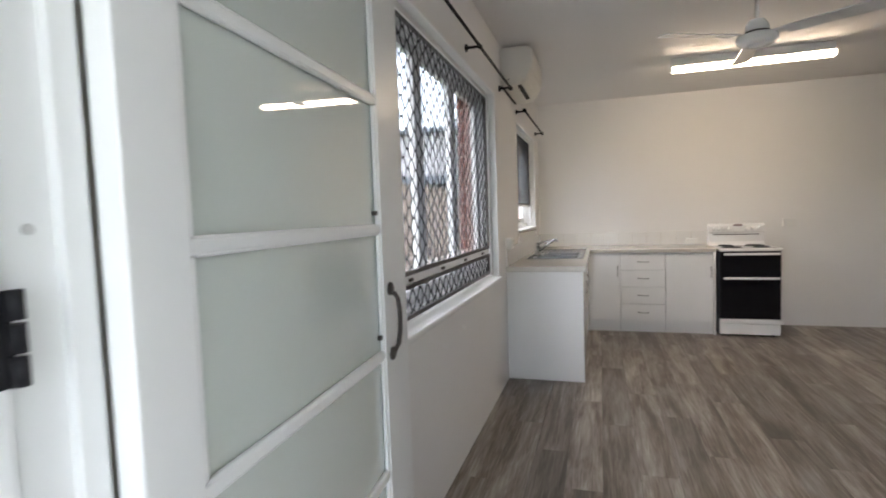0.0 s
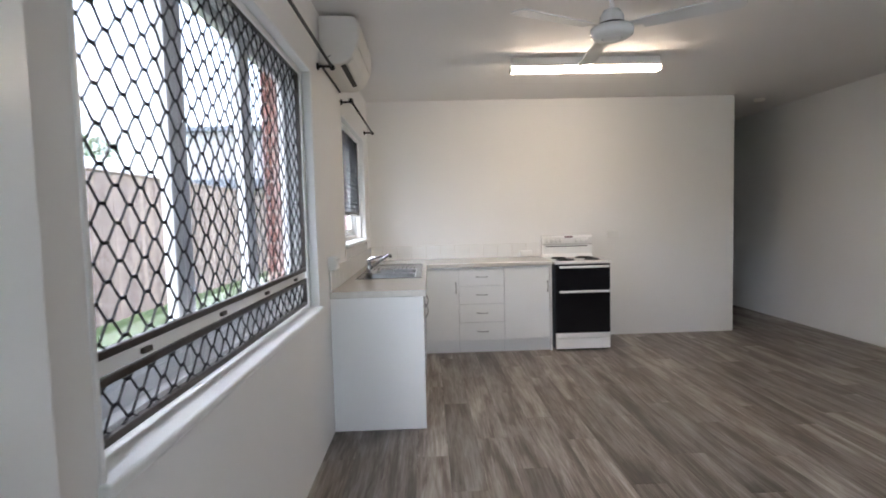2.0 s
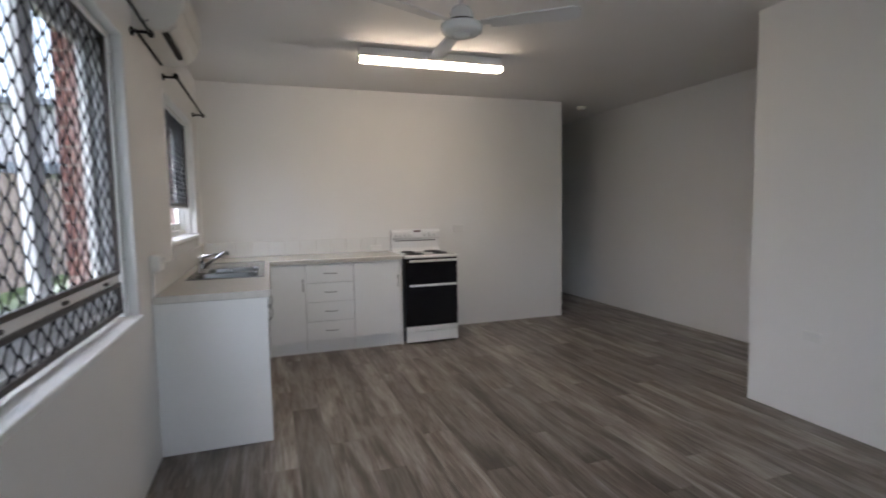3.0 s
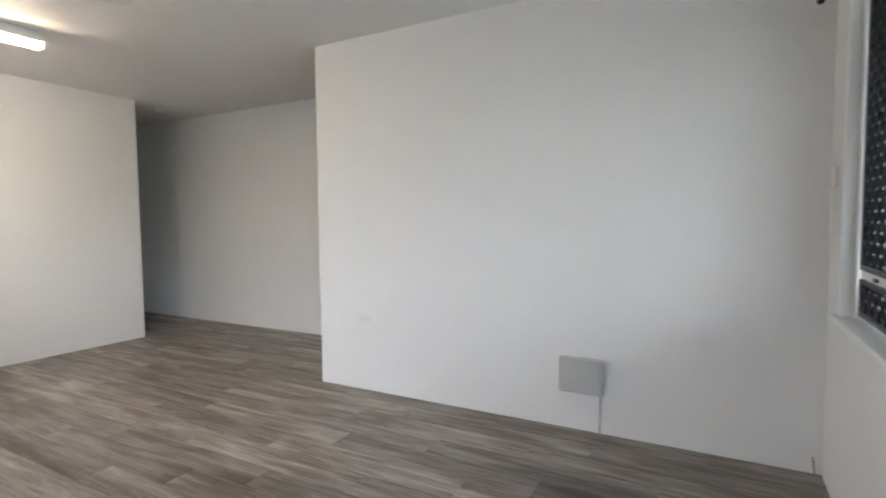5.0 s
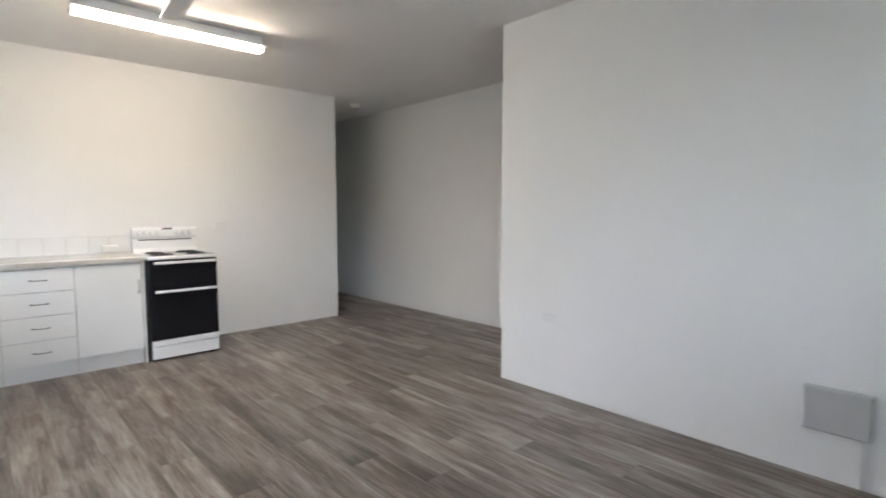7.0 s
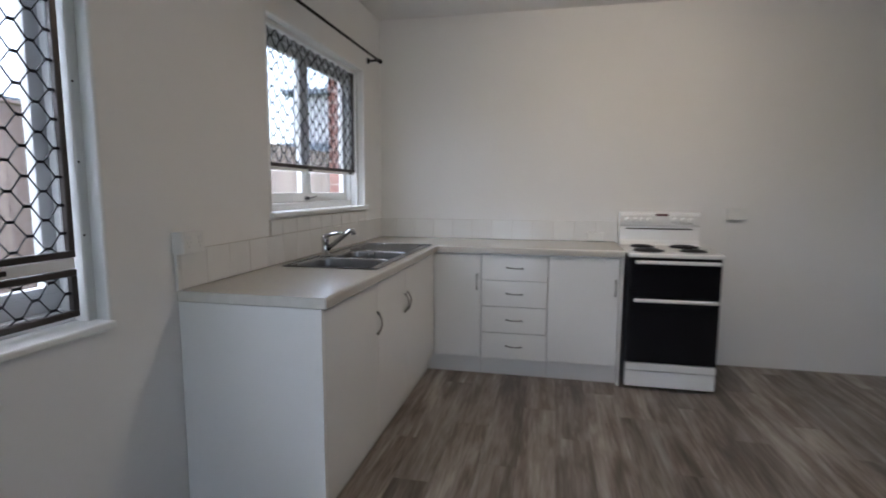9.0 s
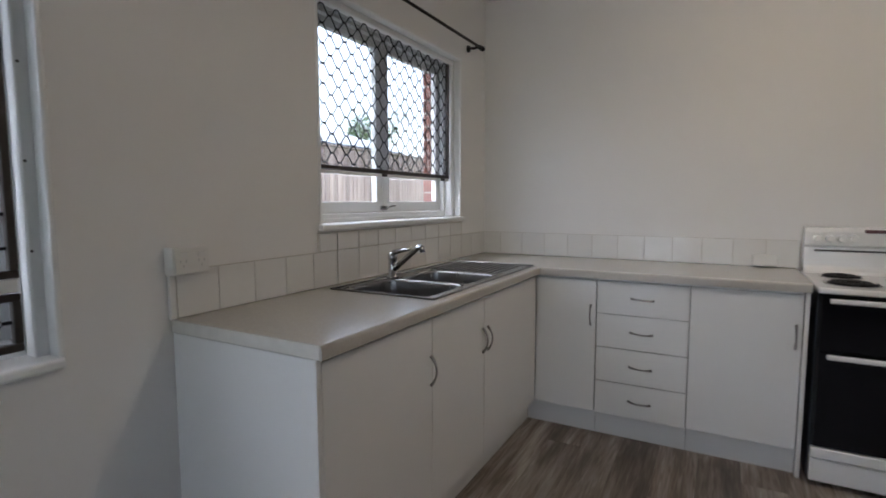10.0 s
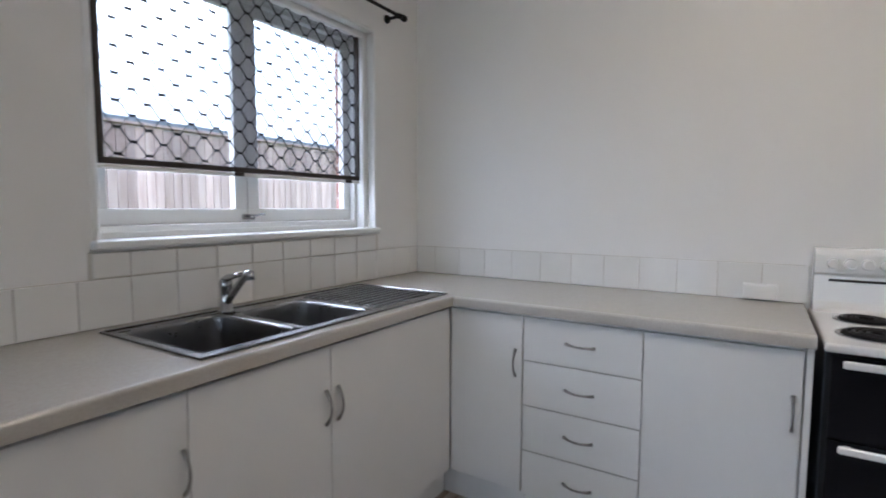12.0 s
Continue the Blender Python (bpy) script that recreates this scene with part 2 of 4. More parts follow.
BOWL = surface("dull_steel_bowl", (0.24, 0.24, 0.243), (0.31, 0.31, 0.313), 0.3, 0.08, 1.0, coarse=6, fine=50, bump=0.05, depth=0.0006)
TUBE = glowing("fluorescent_diffuser", (1.0, 0.77, 0.53), LAMP_GLOW)
PALING = surface("weathered_paling", (0.29, 0.20, 0.165), (0.45, 0.345, 0.295), 0.85, 0.08, coarse=2.5, fine=30, bump=0.5, depth=0.004, stretch=(6, 6, 0.6), vary=0.25)
BRICK = surface("red_brick", (0.17, 0.07, 0.052), (0.24, 0.10, 0.075), 0.85, 0.08, coarse=12, fine=80, bump=0.5, depth=0.004, vary=0.2)
MORTAR = surface("mortar", (0.36, 0.33, 0.29), (0.44, 0.41, 0.36), 0.9, 0.05, coarse=10, bump=0.4)
LAWN = surface("lawn", (0.055, 0.10, 0.025), (0.12, 0.16, 0.05), 0.9, 0.05, coarse=3, fine=60, bump=0.8, depth=0.02)
BLADE = surface("grass_blade", (0.07, 0.14, 0.03), (0.14, 0.20, 0.06), 0.6, coarse=4)
CONCRETE = surface("concrete", (0.24, 0.235, 0.225), (0.34, 0.33, 0.315), 0.85, 0.06, coarse=2.5, fine=70, bump=0.3, depth=0.003)
RENDER = surface("pale_render", (0.40, 0.385, 0.385), (0.47, 0.455, 0.45), 0.85, coarse=1, fine=40, bump=0.3)
ROOF = surface("pale_metal_roof", (0.52, 0.53, 0.54), (0.60, 0.61, 0.62), 0.45, 0.08, 0.2, coarse=0.6, bump=0.1)
GUTTER = surface("slate_blue_gutter", (0.11, 0.125, 0.15), (0.15, 0.165, 0.19), 0.4)
SIDESTEEL = surface("slate_blue_enamel", (0.035, 0.045, 0.055), (0.055, 0.065, 0.08), 0.4, coarse=2)
SLATE = surface("dark_slate_cladding", (0.007, 0.010, 0.014), (0.011, 0.015, 0.020), 0.6, coarse=2)
LEAF = surface("leaf_green", (0.04, 0.085, 0.02), (0.10, 0.155, 0.045), 0.55, 0.1, coarse=1.5, fine=8, bump=0)
BARK = surface("grey_bark", (0.14, 0.11, 0.085), (0.22, 0.18, 0.145), 0.9, coarse=6, fine=30, bump=0.6, depth=0.01)

# ---- the plan ----
H = 2.60           # ceiling
NY = -6.07         # inner face of the entrance wall
EX = 3.71          # inner face of the long blank wall
HX = 4.95          # far wall of the passage
BIG = (-4.60, -2.645, 0.851, 2.19)      # window beside the entrance: y, y, z, z
KIT = (-1.685, -0.364, 1.15, 2.15)     # window over the sink
FRO = (1.30, 3.44, 0.828, 2.20)        # window in the entrance wall: x, x, z, z
DOOR = (0.155, 1.03, 2.06)            # doorway: x, x, head


def inside(u, v, r):
    return r[0] < u < r[1] and r[2] < v < r[3]


structure("wall_west", cells([-6.21, BIG[0], BIG[1], KIT[0], KIT[1], 0.12], [-0.2, BIG[2], KIT[2], KIT[3], BIG[3], H + 0.1], lambda u, v: not inside(u, v, BIG) and not inside(u, v, KIT), -0.172, 0.0, lambda u, v, w: (w, u, v)), WALL, "white painted wall with two window openings", "wall")
structure("wall_north", cells([0.0, 4.01], [-0.2, H + 0.1], lambda u, v: True, 0.0, 0.12, lambda u, v, w: (u, w, v)), WALL, "white painted kitchen wall ending at the passage", "wall")
structure("wall_east", cells([NY, -2.855], [-0.2, H + 0.1], lambda u, v: True, EX, EX + 0.12, lambda u, v, w: (w, u, v)), WALL, "long blank white painted wall", "wall")
# Unseen hall end, placed far south so less light bounces back.
structure("wall_passage_south", one_box(EX + 0.12, HX, NY - 0.16, NY, -0.2, H + 0.1), WALL, "unseen white end wall, set far off to dim the hall", "wall")
structure("wall_passage_east", one_box(HX, HX + 0.12, NY - 0.16, 4.62, -0.2, H + 0.1), WALL, "white painted wall of the dim passage", "wall")
# Passage run on out of view to here, to swallow light.
structure("wall_passage_north", one_box(3.89, HX, 4.5, 4.62, -0.2, H + 0.1), WALL, "unseen white end wall, set far off to dim the passage", "wall")
# Unseen side room, added to send a band of daylight through the doorway.
structure("wall_side_room_north", one_box(1.9, 3.89, 1.7, 1.82, -0.2, H + 0.1), WALL, "white painted wall of the unseen added side room", "wall")
structure("wall_passage_west", cells([0.12, 0.35, 1.10, 4.5], [-0.2, 0.0, 2.04, H + 0.1], lambda u, v: not inside(u, v, (0.35, 1.10, 0.0, 2.04)), 3.89, 4.01, lambda u, v, w: (w, u, v)), WALL, "white wall with a doorway off the passage", "wall")
# The small window is added as that daylight's source and sized for its strength.
structure("wall_side_room", cells([0.12, 0.6, 0.92, 1.7], [-0.2, 1.2, 1.5, H + 0.1], lambda u, v: not inside(u, v, (0.6, 0.92, 1.2, 1.5)), 1.9, 2.02, lambda u, v, w: (w, u, v)), WALL, "white wall of the added side room, its small window lighting the passage", "wall")
structure("wall_south", cells([-0.23, DOOR[0] - 0.1, DOOR[1] + 0.1, FRO[0], FRO[1], EX + 0.12], [-0.2, FRO[2], DOOR[2] + 0.1, FRO[3], H + 0.1], lambda u, v: not inside(u, v, FRO) and not (DOOR[0] - 0.1 < u < DOOR[1] + 0.1 and v < DOOR[2] + 0.1), NY - 0.16, NY, lambda u, v, w: (u, w, v)), WALL, "white painted entrance wall with door and window openings", "wall")
ceiling_bm = cells([-0.30, -0.001, 1.9, EX, 3.89, HX + 0.12], [-6.4, NY, 0.12, 1.82, 4.62], lambda u, v: v < 0.12 or u > 3.89 or (u > 1.9 and v < 1.82), H, H + 0.12, lambda u, v, w: (u, v, w))
structure("ceiling", ceiling_bm, CEIL, "plain white painted ceiling", "ceiling")
floor = structure("floor", cells([-0.2, 1.9, 3.89, HX + 0.1], [NY - 0.16, 0.1, 1.75, 4.55], lambda u, v: v < 0.1 or u > 3.89 or (u > 1.9 and v < 1.75), -0.18, -0.004, lambda u, v, w: (u, v, w)), SCREED, "grey-brown oak-look plank floor", "floor")

# ---- windows ----


def strand_grille(us, w, across, cell_w=0.1, cell_h=0.042, wire=0.0021, deep=0.006):
    """Expanded security mesh: zigzag flat strands that meet at short flat nodes. across: (u0, u1, v0, v1); us(u, v, w) gives the place."""
    u0, u1, v0, v1 = across
    bm, flat = bmesh.new(), 0.009
    rows = int((v1 - v0) / cell_h) + 2
    for r in range(rows):
        mid = v0 + r * cell_h
        pts = []
        n = int((u1 - u0) / (cell_w / 2)) + 1
        for i in range(n + 1):
            c = u0 + i * cell_w / 2
            v = mid + (cell_h / 2 - wire * 0.5) * (1 if (i + r) % 2 else -1)
            lean = -0.0025 if (i + r) % 2 else 0.0025
            pts += [(c - flat - 0.003, v + lean, 1.0), (c - flat, v, 2.5), (c + flat, v, 2.5), (c + flat + 0.003, v + lean, 1.0)]
        ring = None
        for a, b, fat in ((min(max(a, u0), u1), min(max(b, v0), v1), f) for a, b, f in pts):
            cur = [bm.verts.new(us(a, b + s * fat * wire / 2 * 1.25, w + d * deep / 2)) for s, d in ((-1, -1), (1, -1), (1, 1), (-1, 1))]
            if ring:
                for q in range(4):
                    bm.faces.new((ring[q], ring[(q + 1) % 4], cur[(q + 1) % 4], cur[q]))
            ring = cur
    bmesh.ops.recalc_face_normals(bm, faces=bm.faces)
    return bm


def rim(us, u0, u1, v0, v1, w, bar=0.02, deep=0.022):
    """Four bars of a rectangular frame, one mesh."""
    bm = bmesh.new()
    for a, b, c, d in ((u0, u1, v0, v0 + bar), (u0, u1, v1 - bar, v1), (u0, u0 + bar, v0 + bar, v1 - bar), (u1 - bar, u1, v0 + bar, v1 - bar)):
        p, q = Vector(us(a, c, w - deep / 2)), Vector(us(b, d, w + deep / 2))
        box(bm, min(p.x, q.x), max(p.x, q.x), min(p.y, q.y), max(p.y, q.y), p.z, q.z, 0.0025, 1)
    return bm


def bar_between(us, u0, u1, v0, v1, w0, w1, bevel=0.003):
    p, q = Vector(us(u0, v0, w0)), Vector(us(u1, v1, w1))
    return one_box(min(p.x, q.x), max(p.x, q.x), min(p.y, q.y), max(p.y, q.y), min(p.z, q.z), max(p.z, q.z), bevel, 2)


def window(name, us, r, splits, label, sill_past, glazed=True, foot=0.0):
    """A timber casement window in an opening r; w counts outwards from the wall's inner face."""
    u0, u1, v0, v1 = r
    at = us((u0 + u1) / 2, v0, 0.1)
    win = thing(name, at, label, "window", "", "structure")
    lining = bmesh.new()
    for step, w0, w1 in ((0.018, -0.004, 0.045), (0.046, 0.045, 0.171)):
        for a, b, c, d in ((u0, u0 + step, v0, v1), (u1 - step, u1, v0, v1), (u0 + step, u1 - step, v1 - step, v1)):
            p, q = Vector(us(a, c, w0)), Vector(us(b, d, w1))
            box(lining, min(p.x, q.x), max(p.x, q.x), min(p.y, q.y), max(p.y, q.y), p.z, q.z, 0.006, 3)
    part("window_frame", lining, TRIM, win)
    stop = rim(us, u0 + 0.046, u1 - 0.046, v0 + 0.012, v1 - 0.046, 0.108, 0.02, 0.03)
    part("window_stop", stop, TRIM, win)
    part("bottom_bead", bar_between(us, u0 + 0.066, u1 - 0.066, v0 + 0.012, v0 + 0.052, 0.095, 0.168, 0.004), TRIM, win)
    part("window_sill", bar_between(us, u0 - 0.006, u1 + sill_past, v0 - 0.016, v0 + 0.012, -0.026, 0.29, 0.008), TRIM, win)
    edges = [u0 + 0.048, *splits, u1 - 0.048]
    if not glazed:
        for u in splits:
            # The grey puts the dark porch's shade into the colour of white mullions.
            part("mullion", bar_between(us, u - 0.011, u + 0.011, v0 + 0.012, v1 - 0.046, 0.125, 0.165, 0.002), GREYBOX, win, "white mullion drawn grey for the porch shade")
        return win
    for a, b in zip(edges, edges[1:]):
        sash = part("sash", rim(us, a + 0.002, b - 0.002, v0 + 0.053, v1 - 0.05, 0.145, 0.055, 0.036), TRIM, win)
        if foot:
            part("bottom_rail", bar_between(us, a + 0.058, b - 0.058, v0 + 0.109, v0 + foot, 0.128, 0.162, 0.004), TRIM, sash)
        pane = part("pane", bar_between(us, a + 0.05, b - 0.05, v0 + max(0.09, foot - 0.01), v1 - 0.09, 0.143, 0.147, 0), GLASS, sash)
        pane.visible_shadow = False
    return win


def west(u, v, w):
    return (-w, u, v)


def south(u, v, w):
    return (u, NY - w, v)


def grille_panel(us, u0, u1, v0, v1, w, parent, name, deep):
    p = part(name, rim(us, u0, u1, v0, v1, w, 0.02, 0.02), BRONZE, parent, "dark bronze aluminium frame")
    part("mesh", strand_grille(us, w, (u0 + 0.012, u1 - 0.012, v0 + 0.012, v1 - 0.012), deep=deep), BLACK, p, "black diamond security mesh")
    fly = part("insect_mesh", bar_between(us, u0 + 0.016, u1 - 0.016, v0 + 0.016, v1 - 0.016, w + 0.008, w + 0.0088, 0), FLYWIRE, p, "fine grey insect mesh")
    fly.visible_shadow = False


def clips(us, places, w, parent):
    for u, v in places:
        part("clip", bar_between(us, u - 0.02, u + 0.02, v - 0.007, v + 0.007, w - 0.014, w - 0.002, 0.002), BRONZE, parent)


def security_screen(us, r, low, high, split, label, deep=0.006):
    """Two framed mesh panels, the lower one shallow, with a pale hinge bar between."""
    u0, u1, w = r[0] + 0.05, r[1] - 0.064, 0.062
    scr = thing("security_screen", us((u0 + u1) / 2, low, w), label, "security screen", "window security screens")
    if split:
        grille_panel(us, u0, u1, low, split - 0.019, w, scr, "lower_panel", deep)
        part("hinge_bar", bar_between(us, u0, u1, split - 0.017, split + 0.017, w - 0.004, w + 0.008), TRIM, scr, "pale painted bar")
        n = 4
        clips(us, [(u0 + (u1 - u0) * (k + 0.5) / n, split) for k in range(n)], w, scr)
        grille_panel(us, u0, u1, split + 0.019, high, w, scr, "upper_panel", deep)
    else:
        grille_panel(us, u0, u1, low, high, w, scr, "panel", deep)
        part("bottom_bar", bar_between(us, u0, u1, low - 0.016, low - 0.002, w - 0.006, w + 0.008), PLASTIC, scr, "white draught strip")
        clips(us, [(u0 + 0.5, low - 0.008), (u0 + 1.12, low - 0.008)], w, scr)
    return scr


window("window_1", west, BIG, [-3.945, -3.335], "white painted timber casement window with three sashes", -0.008, True, 0.128)
window("window_2", west, KIT, [-1.045], "white painted two-sash casement window over the sink", 0.004)
window("window_3", south, FRO, [1.93, 2.44, 2.95], "white painted timber front window with open lights", 0.075, False)
security_screen(west, BIG, 0.885, 2.158, 1.051, "black diamond mesh security screen in the big window")
security_screen(west, KIT, 1.40, 2.125, 0, "black diamond mesh screen over the upper kitchen window")
security_screen(south, FRO, 0.857, 2.17, 1.032, "black diamond mesh security screen in the front window", 0.014)

for z in (1.135, 1.36, 1.60, 1.85, 2.08):
    for u in (BIG[0] + 0.034, BIG[1] - 0.038):
        part("screw", tube(bmesh.new(), [(-0.046, u, z), (-0.043, u, z)], 0.0035, 8), BRONZE, bpy.data.objects["window_1"])

latch = thing("window_latch", (-0.118, -1.045, 1.2), "small chrome catch on the kitchen casement", "latch")
part("plate", one_box(-0.127, -0.119, -1.075, -1.015, 1.212, 1.236, 0.003), CHROME, latch)
part("lever", tube(bmesh.new(), [(-0.119, -1.045, 1.224), (-0.095, -1.045, 1.226), (-0.088, -1.03, 1.232), (-0.084, -0.995, 1.236)], 0.005), CHROME, latch)
lr = thing("sill_catch", (2.55, NY - 0.03, 0.84), "small worn white catch on the front sill", "catch")
part("tongue", one_box(2.53, 2.57, NY - 0.05, NY - 0.03, 0.84, 0.858, 0.003), AGED, lr)


def curtain_rod(along, wall_gap, z, brackets, ends, label):
    """A thin black rod with disc brackets and small end knobs. along(u, w, z) gives the place."""
    u0, u1 = ends
    rod = thing("curtain_rod", along((u0 + u1) / 2, wall_gap, z), label, "curtain rod", "curtain rods")
    part("rod", tube(bmesh.new(), [along(u0, wall_gap, z), along(u1, wall_gap, z)], 0.0085, 12), BLACK, rod)
    for u in ends:
        part("finial", tube(bmesh.new(), [along(u - 0.018, wall_gap, z), along(u - 0.012, wall_gap, z), along(u + 0.012, wall_gap, z), along(u + 0.018, wall_gap, z)], [0.011, 0.016, 0.016, 0.011], 14), BLACK, rod)
    for u in brackets:
        b = part("bracket", tube(bmesh.new(), [along(u, 0.001, z), along(u, 0.012, z), along(u, 0.013, z), along(u, wall_gap + 0.01, z)], [0.022, 0.02, 0.008, 0.008], 12), BLACK, rod)
        part("cup", tube(bmesh.new(), [along(u - 0.01, wall_gap, z), along(u + 0.01, wall_gap, z)], 0.0135, 12), BLACK, b)
    return rod


curtain_rod(lambda u, w, z: (w, u, z), 0.085, 2.258, (-4.52, -3.465, -2.46), (-4.60, -2.435), "thin black metal curtain rod above the big window")
curtain_rod(lambda u, w, z: (w, u, z), 0.085, 2.230, (-1.655, -0.275), (-1.70, -0.24), "thin black metal curtain rod above the kitchen window")
curtain_rod(lambda u, w, z: (u, NY + w, z), 0.085, 2.245, (1.35, 2.4, 3.50), (1.28, 3.56), "thin black metal curtain rod above the front window")

# ---- entrance door ----
frame_1 = thing("door_frame", ((DOOR[0] + DOOR[1]) / 2, NY, 0), "white gloss painted timber entrance door frame", "door frame", "", "structure")
for x0, x1 in ((DOOR[0] - 0.1, DOOR[0]), (DOOR[1], DOOR[1] + 0.1)):
    jamb = part("jamb", one_box(x0, x1, NY - 0.17, -5.893, 0.0, DOOR[2], 0.006), TRIM, frame_1)
    part("stop", one_box(min(x1, DOOR[0]) if x1 <= DOOR[0] else x0 - 0.012, (x1 + 0.012) if x1 <= DOOR[0] else x0, NY - 0.17, -5.99, 0.0, DOOR[2] - 0.013, 0.003), TRIM, jamb)
part("head", one_box(DOOR[0] - 0.1, DOOR[1] + 0.1, NY - 0.17, -5.893, DOOR[2], DOOR[2] + 0.1, 0.006), TRIM, frame_1)
part("threshold", one_box(DOOR[0], DOOR[1], NY - 0.17, NY + 0.02, -0.004, 0.012, 0.004), STEEL, frame_1, "worn metal threshold strip")
part("rebate_bead", one_box(DOOR[0] - 0.004, DOOR[0] + 0.0135, -5.927, -5.8945, 0.0, DOOR[2] - 0.013, 0.002), TRIM, frame_1)
part("screw", tube(bmesh.new(), [(DOOR[0], -5.955, 1.318), (DOOR[0] + 0.004, -5.955, 1.318)], 0.006, 8), GREYBOX, frame_1)
hinge = thing("door_hinge", (DOOR[0] + 0.012, -5.99, 1.2), "black painted butt hinge on the door frame", "hinge")
part("leaf_plate", one_box(DOOR[0] + 0.012, DOOR[0] + 0.016, -6.02, -5.985, 1.165, 1.26, 0.001), BLACK, hinge)
for z in (1.165, 1.198, 1.231):
    part("knuckle", tube(bmesh.new(), [(DOOR[0] + 0.018, -5.983, z), (DOOR[0] + 0.018, -5.983, z + 0.029)], 0.008, 10), BLACK, hinge)

DX0, DX1, DY0, DY1 = 0.171, 0.209, -5.888, -4.902
door = thing("door_1", (DX1, DY0, 0), "open white glazed entrance door with five panes", "door", "", "structure")
for a, b in ((DY0, DY0 + 0.10), (DY1 - 0.188, DY1)):
    part("stile", one_box(DX0, DX1, a, b, 0.012, 2.045, 0.003), TRIM, door)
LEVELS = [0.28, 0.62, 0.95, 1.287, 1.622, 1.955]
part("bottom_rail", one_box(DX0, DX1, DY0 + 0.10, DY1 - 0.188, 0.012, LEVELS[0], 0.003), TRIM, door)
part("top_rail", one_box(DX0, DX1, DY0 + 0.10, DY1 - 0.188, LEVELS[-1], 2.045, 0.003), TRIM, door)
for z in LEVELS[1:-1]:
    part("glazing_bar", one_box(DX0 + 0.002, DX1 - 0.002, DY0 + 0.10, DY1 - 0.188, z - 0.011, z + 0.011, 0.004), TRIM, door)
for z0, z1 in zip(LEVELS, LEVELS[1:]):
    a, b = DY0 + 0.10, DY1 - 0.188
    pane = part("pane", one_box(0.188, 0.192, a, b, z0 + 0.008, z1 - 0.008), DOORGLASS, door, "clear greenish glass pane")
    pane.visible_shadow = False
    bead = bmesh.new()
    for x0, x1 in ((DX1 - 0.014, DX1 - 0.003), (DX0 + 0.003, DX0 + 0.014)):
        for c, d in ((a, a + 0.012), (b - 0.012, b)):
            box(bead, x0, x1, c, d, z0 + 0.012, z1 - 0.012, 0.003, 1)
        for c, d in ((z0 + 0.008, z0 + 0.015), (z1 - 0.015, z1 - 0.008)):
            box(bead, x0, x1, a + 0.012, b - 0.012, c, d, 0.003, 1)
    part("glazing_bead", bead, TRIM, door)
HY = DY1 - 0.145
pull = part("door_handle", tube(bmesh.new(), [(DX1, HY, 1.113), (DX1 + 0.014, HY, 1.11), (DX1 + 0.023, HY, 1.096), (DX1 + 0.027, HY, 1.058), (DX1 + 0.026, HY, 1.008), (DX1 + 0.02, HY, 0.97), (DX1 + 0.01, HY, 0.953), (DX1, HY, 0.95)], 0.0065, 10), BRONZE, door, "dark bronze bow handle")
for z in (1.123, 0.943):
    part("rose", tube(bmesh.new(), [(DX1 - 0.001, HY, z), (DX1 + 0.006, HY, z), (DX1 + 0.01, HY, z)], [0.019, 0.018, 0.010], 14), BRONZE, pull)
for z in (1.0, 1.33):
    part("glazing_clip", one_box(DX1 - 0.016, DX1 - 0.004, DY1 - 0.21, DY1 - 0.20, z - 0.006, z + 0.006, 0.001, 1), BRONZE, door)
door.rotation_euler = (0, 0, radians(3.25))

# ---- air conditioner, lamp, fan ----
ac = thing("air_conditioner", (0.12, -2.03, 2.29), "aged white wall-mounted split air conditioner above the window", "air conditioner")
prof = [(0.0, 2.58), (0.185, 2.58), (0.222, 2.572), (0.234, 2.545), (0.236, 2.47), (0.227, 2.405), (0.197, 2.345), (0.152, 2.305), (0.10, 2.293), (0.0, 2.298)]


def extrude_profile(profile, y0, y1):
    bm = bmesh.new()
    a, b = [[bm.verts.new((x, y, z)) for x, z in profile] for y in (y0, y1)]
    for k in range(len(profile)):
        bm.faces.new((a[k], a[(k + 1) % len(profile)], b[(k + 1) % len(profile)], b[k]))
    bm.faces.new(a)
    bm.faces.new(list(reversed(b)))
    bmesh.ops.recalc_face_normals(bm, faces=bm.faces)
    bmesh.ops.bevel(bm, geom=list(bm.edges), offset=0.006, segments=2, affect="EDGES", clamp_overlap=True)
    return bm


AY0, AY1 = -2.385, -1.675
part("casing", extrude_profile(prof, AY0, AY1), AGED, ac)
part("front_panel", extrude_profile([(0.2345, 2.566), (0.241, 2.56), (0.2435, 2.47), (0.235, 2.402), (0.229, 2.406), (0.237, 2.47)], AY0 + 0.012, AY1 - 0.012), AGED, ac)
part("air_slot", extrude_profile([(0.153, 2.3035), (0.122, 2.2955), (0.122, 2.2905), (0.154, 2.2985)], AY0 + 0.04, AY1 - 0.16), DARK, ac, "dark air outlet slot")
part("louvre", extrude_profile([(0.198, 2.340), (0.160, 2.306), (0.163, 2.302), (0.202, 2.337)], AY0 + 0.03, AY1 - 0.03), AGED, ac)
# Dark sheet painted in for the shade between casing and wall.
part("shadow_gap", one_box(0.0, 0.012, AY0 + 0.02, AY1 - 0.02, 2.29, 2.57), DARK, ac, "dark sheet drawn as the shadow gap behind the casing")
part("stay", tube(bmesh.new(), [(0.03, AY0 - 0.001, 2.335), (0.05, AY0 - 0.02, 2.328), (0.075, AY0 - 0.022, 2.338)], 0.004, 6), PEWTER, ac)

